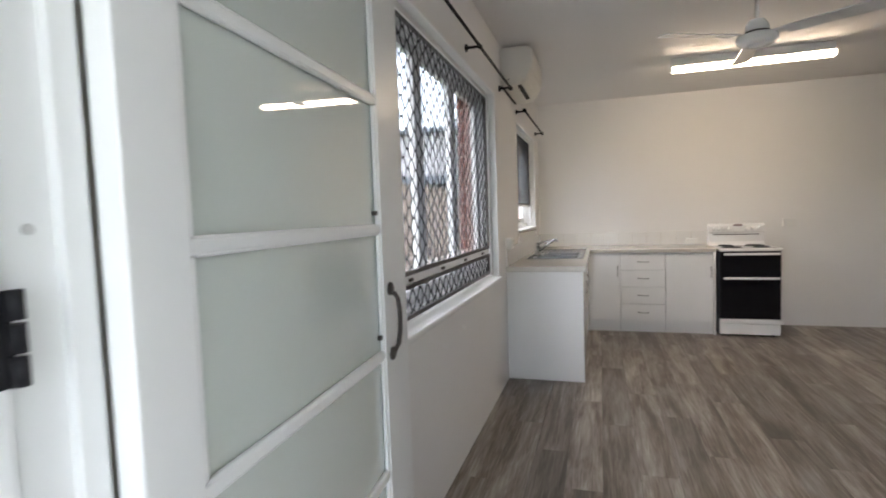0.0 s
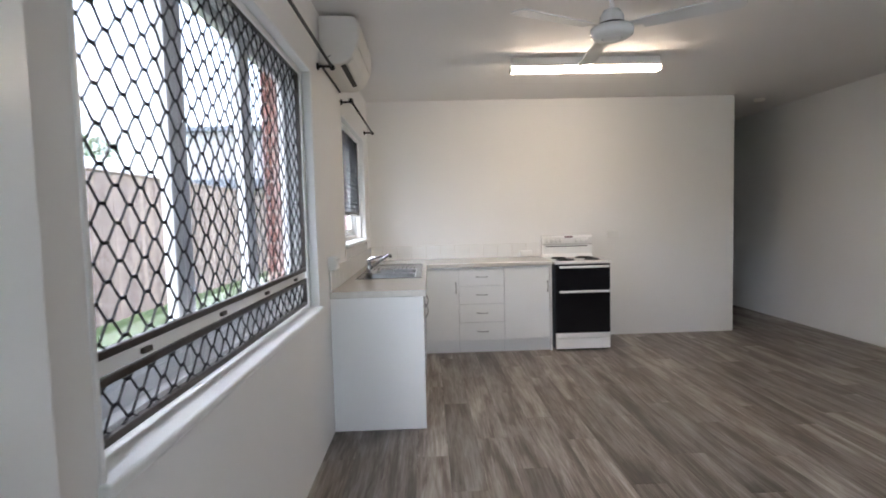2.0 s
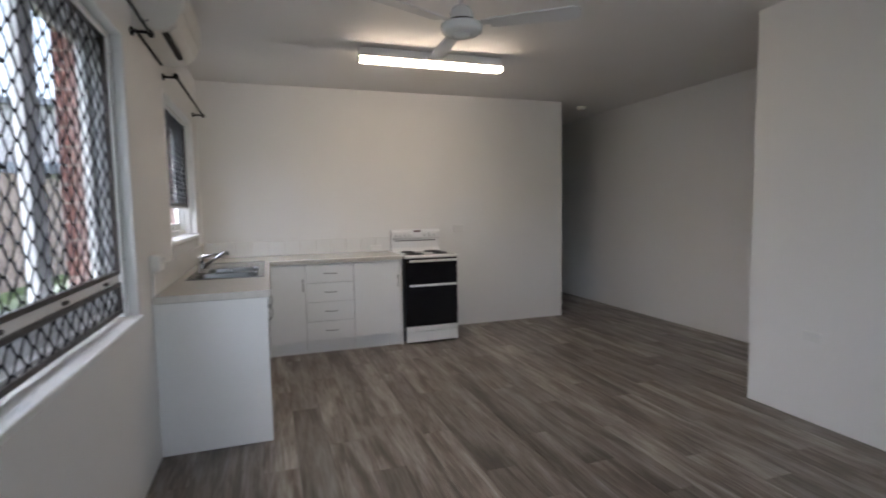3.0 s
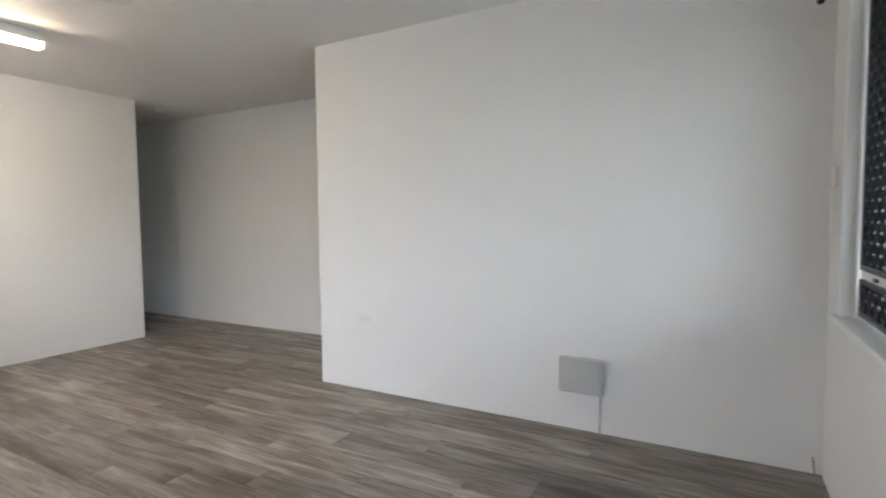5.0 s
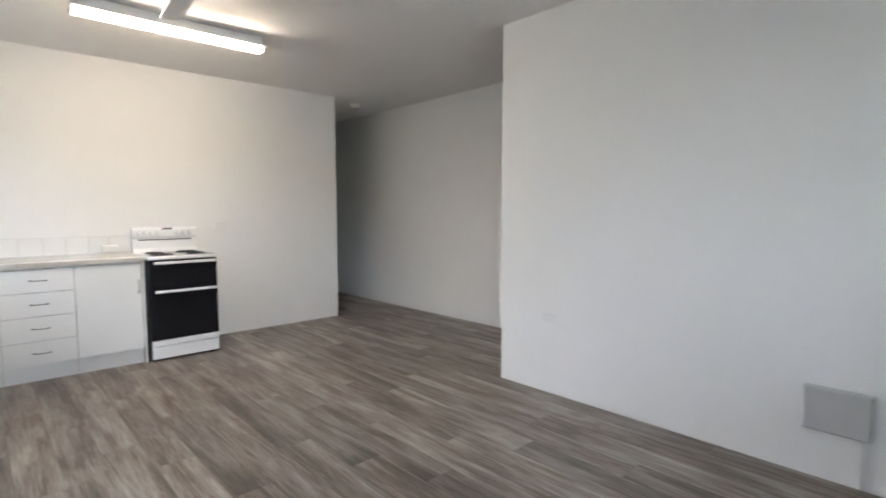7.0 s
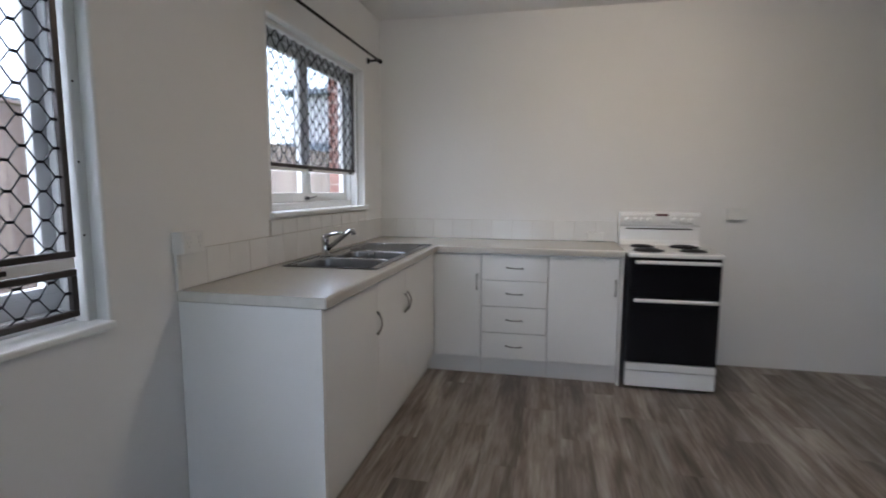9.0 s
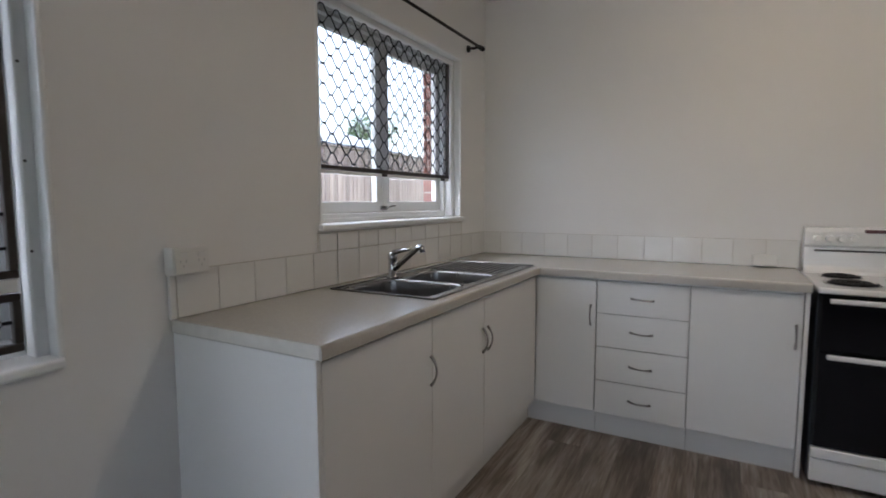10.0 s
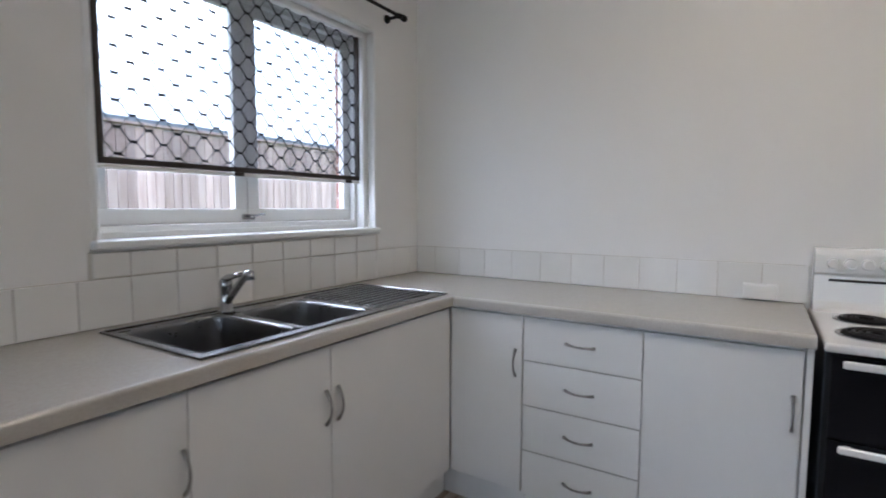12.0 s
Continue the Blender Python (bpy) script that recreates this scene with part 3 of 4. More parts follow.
LY0, LY1 = -1.475, -1.375
lamp = thing("ceiling_light", (1.925, -1.43, H), "lit warm white fluorescent batten light on the ceiling", "ceiling light")
part("batten", one_box(1.322, 2.527, LY0 + 0.034, LY1 - 0.026, 2.5275, H, 0.004), ENAMEL, lamp)
diff = bmesh.new()
box(diff, 1.330, 2.519, LY0 + 0.011, LY1 - 0.011, 2.484, 2.520, 0.013, 4)
part("diffuser", diff, TUBE, lamp, "glowing opal diffuser")
part("tray", one_box(1.318, 2.531, LY0 - 0.006, LY1 + 0.006, 2.5215, 2.527, 0.002), ENAMEL, lamp, "white metal tray")
for x0, x1 in ((1.315, 1.329), (2.520, 2.534)):
    part("end_cap", one_box(x0, x1, LY0 + 0.007, LY1 - 0.007, 2.481, 2.521, 0.006), ENAMEL, lamp)

FX, FY = 1.59, -2.925
fan = thing("ceiling_fan", (FX, FY, H), "white three-blade ceiling fan at rest", "ceiling fan")
part("canopy", lathe(bmesh.new(), (FX, FY, 0), [(0.018, 2.50), (0.032, 2.505), (0.058, 2.55), (0.074, 2.59), (0.075, H)]), ENAMEL, fan)
part("downrod", tube(bmesh.new(), [(FX, FY, 2.36), (FX, FY, 2.51)], 0.011, 14), ENAMEL, fan)
motor = part("motor", lathe(bmesh.new(), (FX, FY, 0), [(0.03, 2.232), (0.085, 2.236), (0.104, 2.25), (0.108, 2.268), (0.104, 2.285), (0.065, 2.296), (0.062, 2.30), (0.058, 2.345), (0.04, 2.372), (0.014, 2.38)]), ENAMEL, fan)
part("vent_ring", lathe(bmesh.new(), (FX, FY, 0), [(0.055, 2.298), (0.066, 2.298), (0.066, 2.306), (0.055, 2.306)]), DARK, motor)
part("hub_cap", lathe(bmesh.new(), (FX, FY, 0), [(0.01, 2.218), (0.04, 2.222), (0.052, 2.234), (0.05, 2.24)]), ENAMEL, motor)
for deg in (-35.0, 85.0, 205.0):
    turn = Matrix.Translation((FX, FY, 2.280)) @ Matrix.Rotation(radians(deg), 4, "Z") @ Matrix.Rotation(radians(-10), 4, "X")
    bm = bmesh.new()
    outline = [(0.15, -0.045), (0.562, -0.058), (0.583, -0.046), (0.591, -0.02), (0.591, 0.03), (0.58, 0.052), (0.555, 0.058), (0.15, 0.043)]
    low, top = [[bm.verts.new((x, y, z)) for x, y in outline] for z in (-0.0035, 0.0035)]
    for k in range(len(outline)):
        bm.faces.new((low[k], low[(k + 1) % 8], top[(k + 1) % 8], top[k]))
    bm.faces.new(list(reversed(low)))
    bm.faces.new(top)
    bmesh.ops.transform(bm, matrix=turn, verts=bm.verts)
    bmesh.ops.recalc_face_normals(bm, faces=bm.faces)
    blade = part("blade", bm, ENAMEL, fan)
    arm = box(bmesh.new(), 0.07, 0.20, -0.022, 0.022, 0.004, 0.010, 0.002, 1)
    bmesh.ops.transform(arm, matrix=turn, verts=arm.verts)
    part("blade_arm", arm, ENAMEL, blade)

# ---- kitchen ----
CT, CB, FRONT = 0.897, 0.857, 0.585
EY = -2.352         # free end of the sink run
RX = 1.838          # free end of the stove run


def bow_handle(bm, a, b, out):
    """A slim bow pull from a to b, standing off along out."""
    a, b, out = Vector(a), Vector(b), Vector(out)
    pts = []
    for k in range(11):
        s = k / 10
        pts.append(a.lerp(b, s) + out * (0.004 + 0.024 * math.sin(math.pi * s) ** 0.8))
    return tube(bm, pts, [0.0065, 0.0055, 0.0045, 0.004, 0.004, 0.004, 0.004, 0.004, 0.0045, 0.0055, 0.0065], 8)


def cabinet(name, at, label):
    return thing(name, at, label, "cabinet", "kitchen cabinets")


def side_unit(y0, y1, doors, label, body_top=CB - 0.002):
    c = cabinet("base_cabinet", (0.3, (y0 + y1) / 2, 0), label)
    part("body", one_box(0.002, FRONT - 0.021, y0, y1, 0.13, body_top), LAMINATE, c)
    part("kickboard", one_box(0.05, 0.529, y0, y1 + (0.046 if y1 > -0.7 else 0.0), 0.0, 0.128), LAMINATE, c)
    for a, b, hy in doors:
        d = part("door", one_box(FRONT - 0.018, FRONT, a, b, 0.132, 0.843, 0.0015, 1), LAMINATE, c)
        part("handle", bow_handle(bmesh.new(), (FRONT, hy, 0.603), (FRONT, hy, 0.711), (1, 0, 0)), PEWTER, d, "pewter bow handle")


side_unit(-2.332, -1.76, [(-2.330, -1.760, -1.775)], "white laminate base cabinet with one door at the counter end")
side_unit(-1.757, -0.592, [(-1.757, -1.301, -1.325), (-1.298, -0.594, -1.275)], "white laminate two-door cabinet under the sink", 0.715)
end = cabinet("end_panel", (0.3, EY, 0), "white laminate panel closing the counter end")
part("panel", one_box(0.002, FRONT, EY, EY + 0.018, 0.0, CB - 0.002, 0.0015, 1), LAMINATE, end)
part("edge_band", one_box(FRONT, FRONT + 0.001, EY + 0.001, EY + 0.017, 0.001, CB - 0.003), PLASTIC, end)

corner = cabinet("corner_cabinet", (0.76, -0.3, 0), "white laminate corner base cabinet with one narrow door")
part("body", one_box(0.57, 0.912, -FRONT + 0.016, -0.002, 0.13, CB - 0.002), LAMINATE, corner)
part("kickboard", one_box(0.530, 0.912, -0.545, -0.05, 0.0, 0.128), LAMINATE, corner)
d = part("door", one_box(0.588, 0.912, -0.590, -0.572, 0.132, 0.843, 0.0015, 1), LAMINATE, corner)
part("handle", bow_handle(bmesh.new(), (0.886, -0.590, 0.603), (0.886, -0.590, 0.711), (0, -1, 0)), PEWTER, d, "pewter bow handle")

drawers = cabinet("drawer_cabinet", (1.137, -0.3, 0), "white laminate base cabinet with four drawers")
part("body", one_box(0.914, 1.36, -FRONT + 0.016, -0.002, 0.13, CB - 0.002), LAMINATE, drawers)
part("kickboard", one_box(0.914, 1.36, -0.545, -0.05, 0.0, 0.128), LAMINATE, drawers)
for z0, z1 in ((0.673, 0.843), (0.493, 0.669), (0.310, 0.489), (0.127, 0.306)):
    d = part("drawer", one_box(0.917, 1.358, -0.590, -0.572, z0, z1, 0.0015, 1), LAMINATE, drawers)
    part("handle", bow_handle(bmesh.new(), (1.088, -0.590, (z0 + z1) / 2 + 0.003), (1.195, -0.590, (z0 + z1) / 2), (0, -1, 0)), PEWTER, d, "pewter bow handle")

wide = cabinet("base_cabinet", (1.59, -0.3, 0), "white laminate base cabinet with one wide door beside the stove")
part("body", one_box(1.362, 1.815, -FRONT + 0.016, -0.002, 0.13, CB - 0.002), LAMINATE, wide)
part("kickboard", one_box(1.362, 1.815, -0.545, -0.05, 0.0, 0.128), LAMINATE, wide)
d = part("door", one_box(1.362, 1.811, -0.590, -0.572, 0.132, 0.843, 0.0015, 1), LAMINATE, wide)
part("handle", bow_handle(bmesh.new(), (1.789, -0.590, 0.597), (1.789, -0.590, 0.705), (0, -1, 0)), PEWTER, d, "pewter bow handle")
end2 = cabinet("end_panel", (RX - 0.01, -0.3, 0), "white laminate panel between cabinet and stove")
part("panel", one_box(1.8165, 1.8345, -0.590, -0.002, 0.0, CB - 0.002, 0.0015, 1), LAMINATE, end2)
part("edge_band", one_box(1.8175, 1.8335, -0.591, -0.590, 0.001, CB - 0.003), PLASTIC, end2)

HOLE = (0.105, 0.535, -1.685, -1.005)


def top_keep(u, v):
    return (u < 0.607 or v > -0.607) and not (HOLE[0] < u < HOLE[1] and HOLE[2] < v < HOLE[3])


bm = cells([0.0, HOLE[0], HOLE[1], 0.607, RX], [EY - 0.002, HOLE[2], HOLE[3], -0.607, 0.0], top_keep, CB, CT, lambda u, v, w: (u, v, w))
edges = [e for e in bm.edges if len(e.link_faces) == 2 and e.calc_face_angle() > 1 and all(v.co.z > CT - 0.001 for v in e.verts) and not all(HOLE[0] - 0.01 < v.co.x < HOLE[1] + 0.01 and v.co.y < HOLE[3] + 0.01 and v.co.y > HOLE[2] - 0.01 for v in e.verts) and not all(v.co.y < EY + 0.001 for v in e.verts) and not all(v.co.x > RX - 0.001 for v in e.verts) and not all(v.co.x < 0.001 for v in e.verts) and not all(v.co.y > -0.001 for v in e.verts)]
bmesh.ops.bevel(bm, geom=edges, offset=0.011, segments=4, profile=0.5, affect="EDGES", clamp_overlap=True)
top = thing("worktop", (0.3, -1.2, CB), "beige speckled laminate L-shaped kitchen worktop on the cabinets", "worktop")
part("slab", bm, WORKTOP, top)
part("end_strip", one_box(0.004, 0.600, EY - 0.0035, EY - 0.002, CB + 0.002, CT - 0.002), EDGE, top, "pale cut edge strip")

# sink: a pressed sheet with two bowls and a ribbed drainer
sink = thing("sink", (0.32, -1.15, CT), "stainless steel double bowl sink with ribbed drainer", "sink")


def pressed_bowl(bm, x0, x1, y0, y1, z, deep, r=0.05):
    """An open rounded bowl hanging from the plane z."""
    rings = []
    for grow, dz in ((0.008, 0.0), (0.003, -0.001), (0.0, -0.006), (-0.001, -0.012), (-0.006, -deep * 0.70), (-0.007, -deep * 0.78), (-0.014, -deep * 0.9), (-0.028, -deep * 0.98), (-0.045, -deep)):
        ring, rr = [], max(r + grow, 0.012)
        for cx, cy, a0 in ((x1 + grow - rr, y1 + grow - rr, 0), (x0 - grow + rr, y1 + grow - rr, 90), (x0 - grow + rr, y0 - grow + rr, 180), (x1 + grow - rr, y0 - grow + rr, 270)):
            for k in range(7):
                a = radians(a0 + 15 * k)
                ring.append(bm.verts.new((cx + rr * math.cos(a), cy + rr * math.sin(a), z + dz)))
        rings.append(ring)
    for a, b in zip(rings, rings[1:]):
        for k in range(len(a)):
            bm.faces.new((a[k], b[k], b[(k + 1) % len(a)], a[(k + 1) % len(a)])).smooth = True
    bm.faces.new(rings[-1])
    return rings[0]


SX0, SX1, SY0, SY1 = 0.073, 0.568, -1.712, -0.585
BOWLS = ((0.125, 0.515, -1.672, -1.368), (0.165, 0.515, -1.325, -1.035))
deck = cells([SX0, 0.117, 0.157, 0.523, SX1], [SY0, -1.680, -1.360, -1.333, -1.027, SY1],
             lambda u, v: not (0.117 < u < 0.523 and -1.680 < v < -1.360) and not (0.157 < u < 0.523 and -1.333 < v < -1.027), CT + 0.001, CT + 0.004, lambda u, v, w: (u, v, w))
part("deck", deck, STEEL, sink)
lip = bmesh.new()
for r in ((SX0, SX1, SY0, SY0 + 0.009), (SX0, SX1, SY1 - 0.009, SY1), (SX0, SX0 + 0.009, SY0 + 0.009, SY1 - 0.009), (SX1 - 0.009, SX1, SY0 + 0.009, SY1 - 0.009)):
    box(lip, *r, CT + 0.004, CT + 0.008, 0.002, 1)
part("raised_rim", lip, STEEL, sink)
for b in BOWLS:
    bm = bmesh.new()
    pressed_bowl(bm, *b, CT + 0.0045, 0.175)
    bowl = part("bowl", bm, BOWL, sink)
    cx, cy = (b[0] + b[1]) / 2, (b[2] + b[3]) / 2
    part("waste", lathe(bmesh.new(), (cx, cy, CT - 0.1705), [(0.042, 0.0), (0.044, 0.003), (0.03, 0.003), (0.028, 0.001)]), CHROME, bowl)
for k in range(11):
    x = 0.135 + k * 0.036
    part("drainer_rib", tube(bmesh.new(), [(x, -0.985, CT + 0.0035), (x, -0.965, CT + 0.0065), (x, -0.64, CT + 0.0065), (x, -0.615, CT + 0.0035)], 0.005, 8), STEEL, sink)

tap = thing("mixer_tap", (0.125, -1.345, CT), "chrome single-lever kitchen mixer tap behind the sink", "tap")
TX, TY = 0.128, -1.335
part("body", lathe(bmesh.new(), (TX, TY, CT + 0.004), [(0.027, 0.0), (0.027, 0.008), (0.021, 0.014), (0.02, 0.085), (0.022, 0.09), (0.021, 0.112), (0.012, 0.122)], 24), CHROME, tap)
part("spout", tube(bmesh.new(), [(TX + 0.01, TY - 0.002, CT + 0.045), (TX + 0.06, TY - 0.012, CT + 0.082), (TX + 0.13, TY - 0.027, CT + 0.132), (TX + 0.165, TY - 0.035, CT + 0.157), (TX + 0.183, TY - 0.039, CT + 0.158), (TX + 0.188, TY - 0.04, CT + 0.135)], [0.014, 0.013, 0.0115, 0.012, 0.0125, 0.0125], 14), CHROME, tap)
part("lever", tube(bmesh.new(), [(TX, TY, CT + 0.116), (TX + 0.02, TY - 0.004, CT + 0.128), (TX + 0.07, TY - 0.014, CT + 0.138), (TX + 0.12, TY - 0.025, CT + 0.148)], [0.015, 0.013, 0.009, 0.007], 12), CHROME, tap)

# stove
SL, SR, SF = 1.858, 2.405, -0.632
stove = thing("stove", ((SL + SR) / 2, -0.33, 0), "white freestanding electric stove with black glass doors", "stove")
part("body", one_box(SL + 0.004, SR - 0.004, -0.60, -0.015, 0.02, 0.862, 0.003), ENAMEL, stove)
part("side_panel", one_box(SL + 0.0005, SL + 0.004, -0.60, -0.02, 0.02, 0.862), SIDESTEEL, stove, "dark slate blue side panel")
part("front_frame", one_box(SL + 0.002, SR - 0.002, -0.612, -0.60, 0.17, 0.862, 0.002), BLACK, stove)
hob = bmesh.new()
box(hob, SL - 0.006, SR + 0.006, SF - 0.012, -0.015, 0.862, 0.888, 0.008, 3)
hobp = part("hob", hob, ENAMEL, stove)
for hx, hy, hr in ((1.995, -0.475, 0.092), (2.268, -0.475, 0.075), (1.995, -0.225, 0.075), (2.268, -0.225, 0.092)):
    ring = lathe(bmesh.new(), (hx, hy, 0.888), [(hr + 0.014, 0.0), (hr + 0.014, 0.003), (hr + 0.004, 0.004), (hr, 0.001)], 32)
    el = part("element", ring, CHROME, hobp, "chrome trim ring")
    coil = [(hx + (0.018 + (hr - 0.02) * k / 70) * math.cos(k * 0.36), hy + (0.018 + (hr - 0.02) * k / 70) * math.sin(k * 0.36), 0.895) for k in range(71)]
    part("coil", tube(bmesh.new(), coil, 0.0058, 6), BLACK, hobp, "black coil element")
    part("drip_bowl", lathe(bmesh.new(), (hx, hy, 0.8882), [(hr, 0.0), (hr, 0.0015), (0.01, 0.0012)], 32), DARK, hobp)
splash = bmesh.new()
sp = [(-0.155, 0.884), (-0.11, 0.888), (-0.088, 0.90), (-0.076, 0.925), (-0.066, 1.02), (-0.080, 1.032), (-0.078, 1.098), (-0.066, 1.120), (-0.03, 1.124), (-0.012, 1.11), (-0.012, 0.884)]
a, b = [[splash.verts.new((x, y, z)) for y, z in sp] for x in (SL + 0.002, SR - 0.002)]
for k in range(len(sp)):
    splash.faces.new((a[k], a[(k + 1) % len(sp)], b[(k + 1) % len(sp)], b[k]))
splash.faces.new(a)
splash.faces.new(list(reversed(b)))
bmesh.ops.recalc_face_normals(splash, faces=splash.faces)
bmesh.ops.bevel(splash, geom=list(splash.edges), offset=0.004, segments=2, affect="EDGES", clamp_overlap=True)
back = part("backguard", splash, ENAMEL, stove)
part("vent_slot", one_box(1.905, 2.355, -0.072, -0.060, 0.999, 1.008, 0.001, 1), DARK, back)
for x in (1.915, 1.965, 2.015, 2.065, 2.235, 2.29, 2.345):
    part("knob", tube(bmesh.new(), [(x, -0.078, 1.066), (x, -0.094, 1.066), (x, -0.106, 1.066)], [0.02, 0.0185, 0.015], 18), ENAMEL, back)
part("badge", one_box(2.105, 2.19, -0.0815, -0.070, 1.096, 1.113, 0.001, 1), RED, back, "small dull maroon badge")


def oven_door(name, z0, z1, hz):
    dd = part(name, one_box(SL + 0.012, SR - 0.004, SF, -0.612, z0, z1, 0.004), OVEN, stove, "black glass oven door")
    part("handle", one_box(SL + 0.036, SR - 0.018, SF - 0.032, SF - 0.016, hz - 0.011, hz + 0.011, 0.006, 3), ENAMEL, dd, "white bar handle")
    for x in (SL + 0.06, SR - 0.045):
        part("standoff", one_box(x - 0.01, x + 0.01, SF - 0.018, SF, hz - 0.007, hz + 0.007, 0.002, 1), ENAMEL, dd)


oven_door("grill_door", 0.612, 0.852, 0.835)
oven_door("oven_door", 0.182, 0.606, 0.592)
part("drawer_lip", one_box(SL + 0.004, SR - 0.004, SF - 0.006, -0.60, 0.132, 0.178, 0.005), ENAMEL, stove)
part("drawer", one_box(SL + 0.004, SR - 0.004, SF, -0.60, 0.022, 0.128, 0.006), ENAMEL, stove)
for x in (SL + 0.05, SR - 0.05):
    for y in (-0.56, -0.08):
        part("foot", tube(bmesh.new(), [(x, y, 0.0), (x, y, 0.022)], 0.018, 12), BLACK, stove)


# ---- electrical fittings ----
def power_point(name, face, across, z0, z1, deep, label, sockets=2, holes=False):
    """A surface socket box. face(u, w, z): u along the wall, w off it."""
    u0, u1 = across
    ob = thing(name, face((u0 + u1) / 2, 0.0, (z0 + z1) / 2), label, "power point", "wall power points")

    def fbox(a, b, w0, w1, c, d, bev):
        p, q = Vector(face(a, w0, c)), Vector(face(b, w1, d))
        return one_box(min(p.x, q.x), max(p.x, q.x), min(p.y, q.y), max(p.y, q.y), c, d, bev, 2)

    part("box", fbox(u0, u1, 0.0, deep, z0, z1, 0.003), PLASTIC, ob)
    plate = part("plate", fbox(u0 + 0.004, u1 - 0.004, deep, deep + 0.005, z0 + 0.003, z1 - 0.003, 0.002), PLASTIC, ob)
    h, w = z1 - z0, u1 - u0
    for k in range(sockets):
        cu = u0 + w * (k + 0.5) / sockets
        part("switch", fbox(cu - 0.012, cu + 0.012, deep + 0.005, deep + 0.009, z1 - h * 0.36, z1 - h * 0.18, 0.001), ENAMEL, plate)
        for du, dz in () if not holes else ((-0.009, 0.5), (0.009, 0.5), (0.0, 0.68)):
            part("pin_hole", fbox(cu + du - 0.0014, cu + du + 0.0014, deep + 0.0045, deep + 0.0056, z1 - h * dz - 0.0045, z1 - h * dz + 0.0045, 0), GREYBOX, plate)
    return ob


power_point("power_point", lambda u, w, z: (w, u, z), (-2.368, -2.246), 1.036, 1.120, 0.045, "white double power point boxed out from the wall", 2, True)
duct = thing("cable_duct", (0.006, -2.352, 0.9), "thin white cable duct below the power point", "cable duct")
part("duct", one_box(0.0005, 0.014, -2.362, -2.342, CT + 0.001, 1.035, 0.002), PLASTIC, duct)
power_point("power_point", lambda u, w, z: (u, -w, z), (1.632, 1.752), 0.905, 0.965, 0.05, "white double power point on the tiled splashback", 0)
power_point("power_point", lambda u, w, z: (u, -w, z), (2.592, 2.720), 1.076, 1.160, 0.022, "white stove isolator switch on the kitchen wall", 1)
power_point("power_point", lambda u, w, z: (EX - w, u, z), (-3.342, -3.231), 0.499, 0.562, 0.008, "flush white double power point on the blank wall")
sw = thing("wall_switch", (3.60, NY, 1.45), "small white switch box in the room corner", "switch")
part("plate", one_box(3.565, 3.635, NY, NY + 0.012, 1.40, 1.50, 0.003), PLASTIC, sw)
part("ledge", one_box(3.575, 3.625, NY + 0.012, NY + 0.03, 1.402, 1.416, 0.003), PLASTIC, sw)

comms = thing("network_box", (EX, -4.88, 0.2), "pale grey plastic network box on the blank wall", "network box")
part("case", one_box(EX - 0.044, EX - 0.006, -5.025, -4.766, 0.236, 0.449, 0.012, 3), GREYBOX, comms)
part("mount", one_box(EX - 0.006, EX, -5.0, -4.79, 0.25, 0.43, 0.002, 1), GREYBOX, comms)
part("cable", tube(bmesh.new(), [(EX - 0.02, -5.0, 0.24), (EX - 0.008, -5.0, 0.21), (EX - 0.006, -5.0, 0.05), (EX - 0.006, -5.002, 0.004)], 0.005, 8), PLASTIC, comms, "thin white cable to the floor")
cord = thing("loose_cable", (3.69, -6.03, 0), "short thin dark cable end in the floor corner", "cable")
part("wire", tube(bmesh.new(), [(3.70, -6.04, 0.003), (3.697, -6.035, 0.05), (3.69, -6.03, 0.09)], 0.003, 6), BLACK, cord)
smoke = thing("smoke_alarm", (4.42, 0.2, H), "small round white smoke alarm on the passage ceiling", "smoke alarm")
part("base", lathe(bmesh.new(), (4.42, 0.2, 0), [(0.05, 2.575), (0.055, 2.58), (0.055, H)]), AGED, smoke)
part("cover", lathe(bmesh.new(), (4.42, 0.2, 0), [(0.02, 2.558), (0.045, 2.563), (0.05, 2.575)]), AGED, smoke)

# ---- outside ----
structure("ground", cells([-600, -60, 60, 600], [-600, -60, 60, 600], lambda u, v: True, -0.6, -0.14, lambda u, v, w: (u, v, w)), LAWN, "mown lawn round the house", "ground")
structure("pavement", one_box(-1.25, -0.20, -12, 6, -0.4, -0.10, 0.01), CONCRETE, "pale concrete path along the house", "path")
# Added out of view: covers the lawn so that no green light bounces indoors.
structure("driveway", one_box(-5.0, 16.0, -22.0, -9.002, -0.4, -0.09, 0.01), CONCRETE, "unseen wide concrete apron added for neutral bounce light", "driveway")
structure("porch", one_box(-0.23, 8, -9.0, NY - 0.16, -0.4, -0.06, 0.01), CONCRETE, "concrete porch before the entrance", "porch")
# Unseen roof, added to hold sky light off the porch; depth set by brightness.
structure("unseen_porch_roof", one_box(-2.6, 9.0, -10.4, -6.402, 2.60, 2.72, 0.01), CEIL, "unseen white roof added to shade the porch and entrance", "roof")
random.seed(4)
verts, faces = [], []
for k in range(9000):
    x, y = random.uniform(-4.1, -1.27), random.uniform(-5.5, 9.0)
    a, h, w = random.uniform(0, 6.28), random.uniform(0.03, 0.075), 0.004
    dx, dy, lean = math.cos(a) * w, math.sin(a) * w, random.uniform(-0.03, 0.03)
    i = len(verts)
    verts += [(x - dx, y - dy, -0.141), (x + dx, y + dy, -0.141), (x + lean, y + lean * 0.5, -0.14 + h)]
    faces.append((i, i + 1, i + 2))
me = bpy.data.meshes.new("grass")
me.from_pydata(verts, [], faces)
me.materials.append(BLADE)
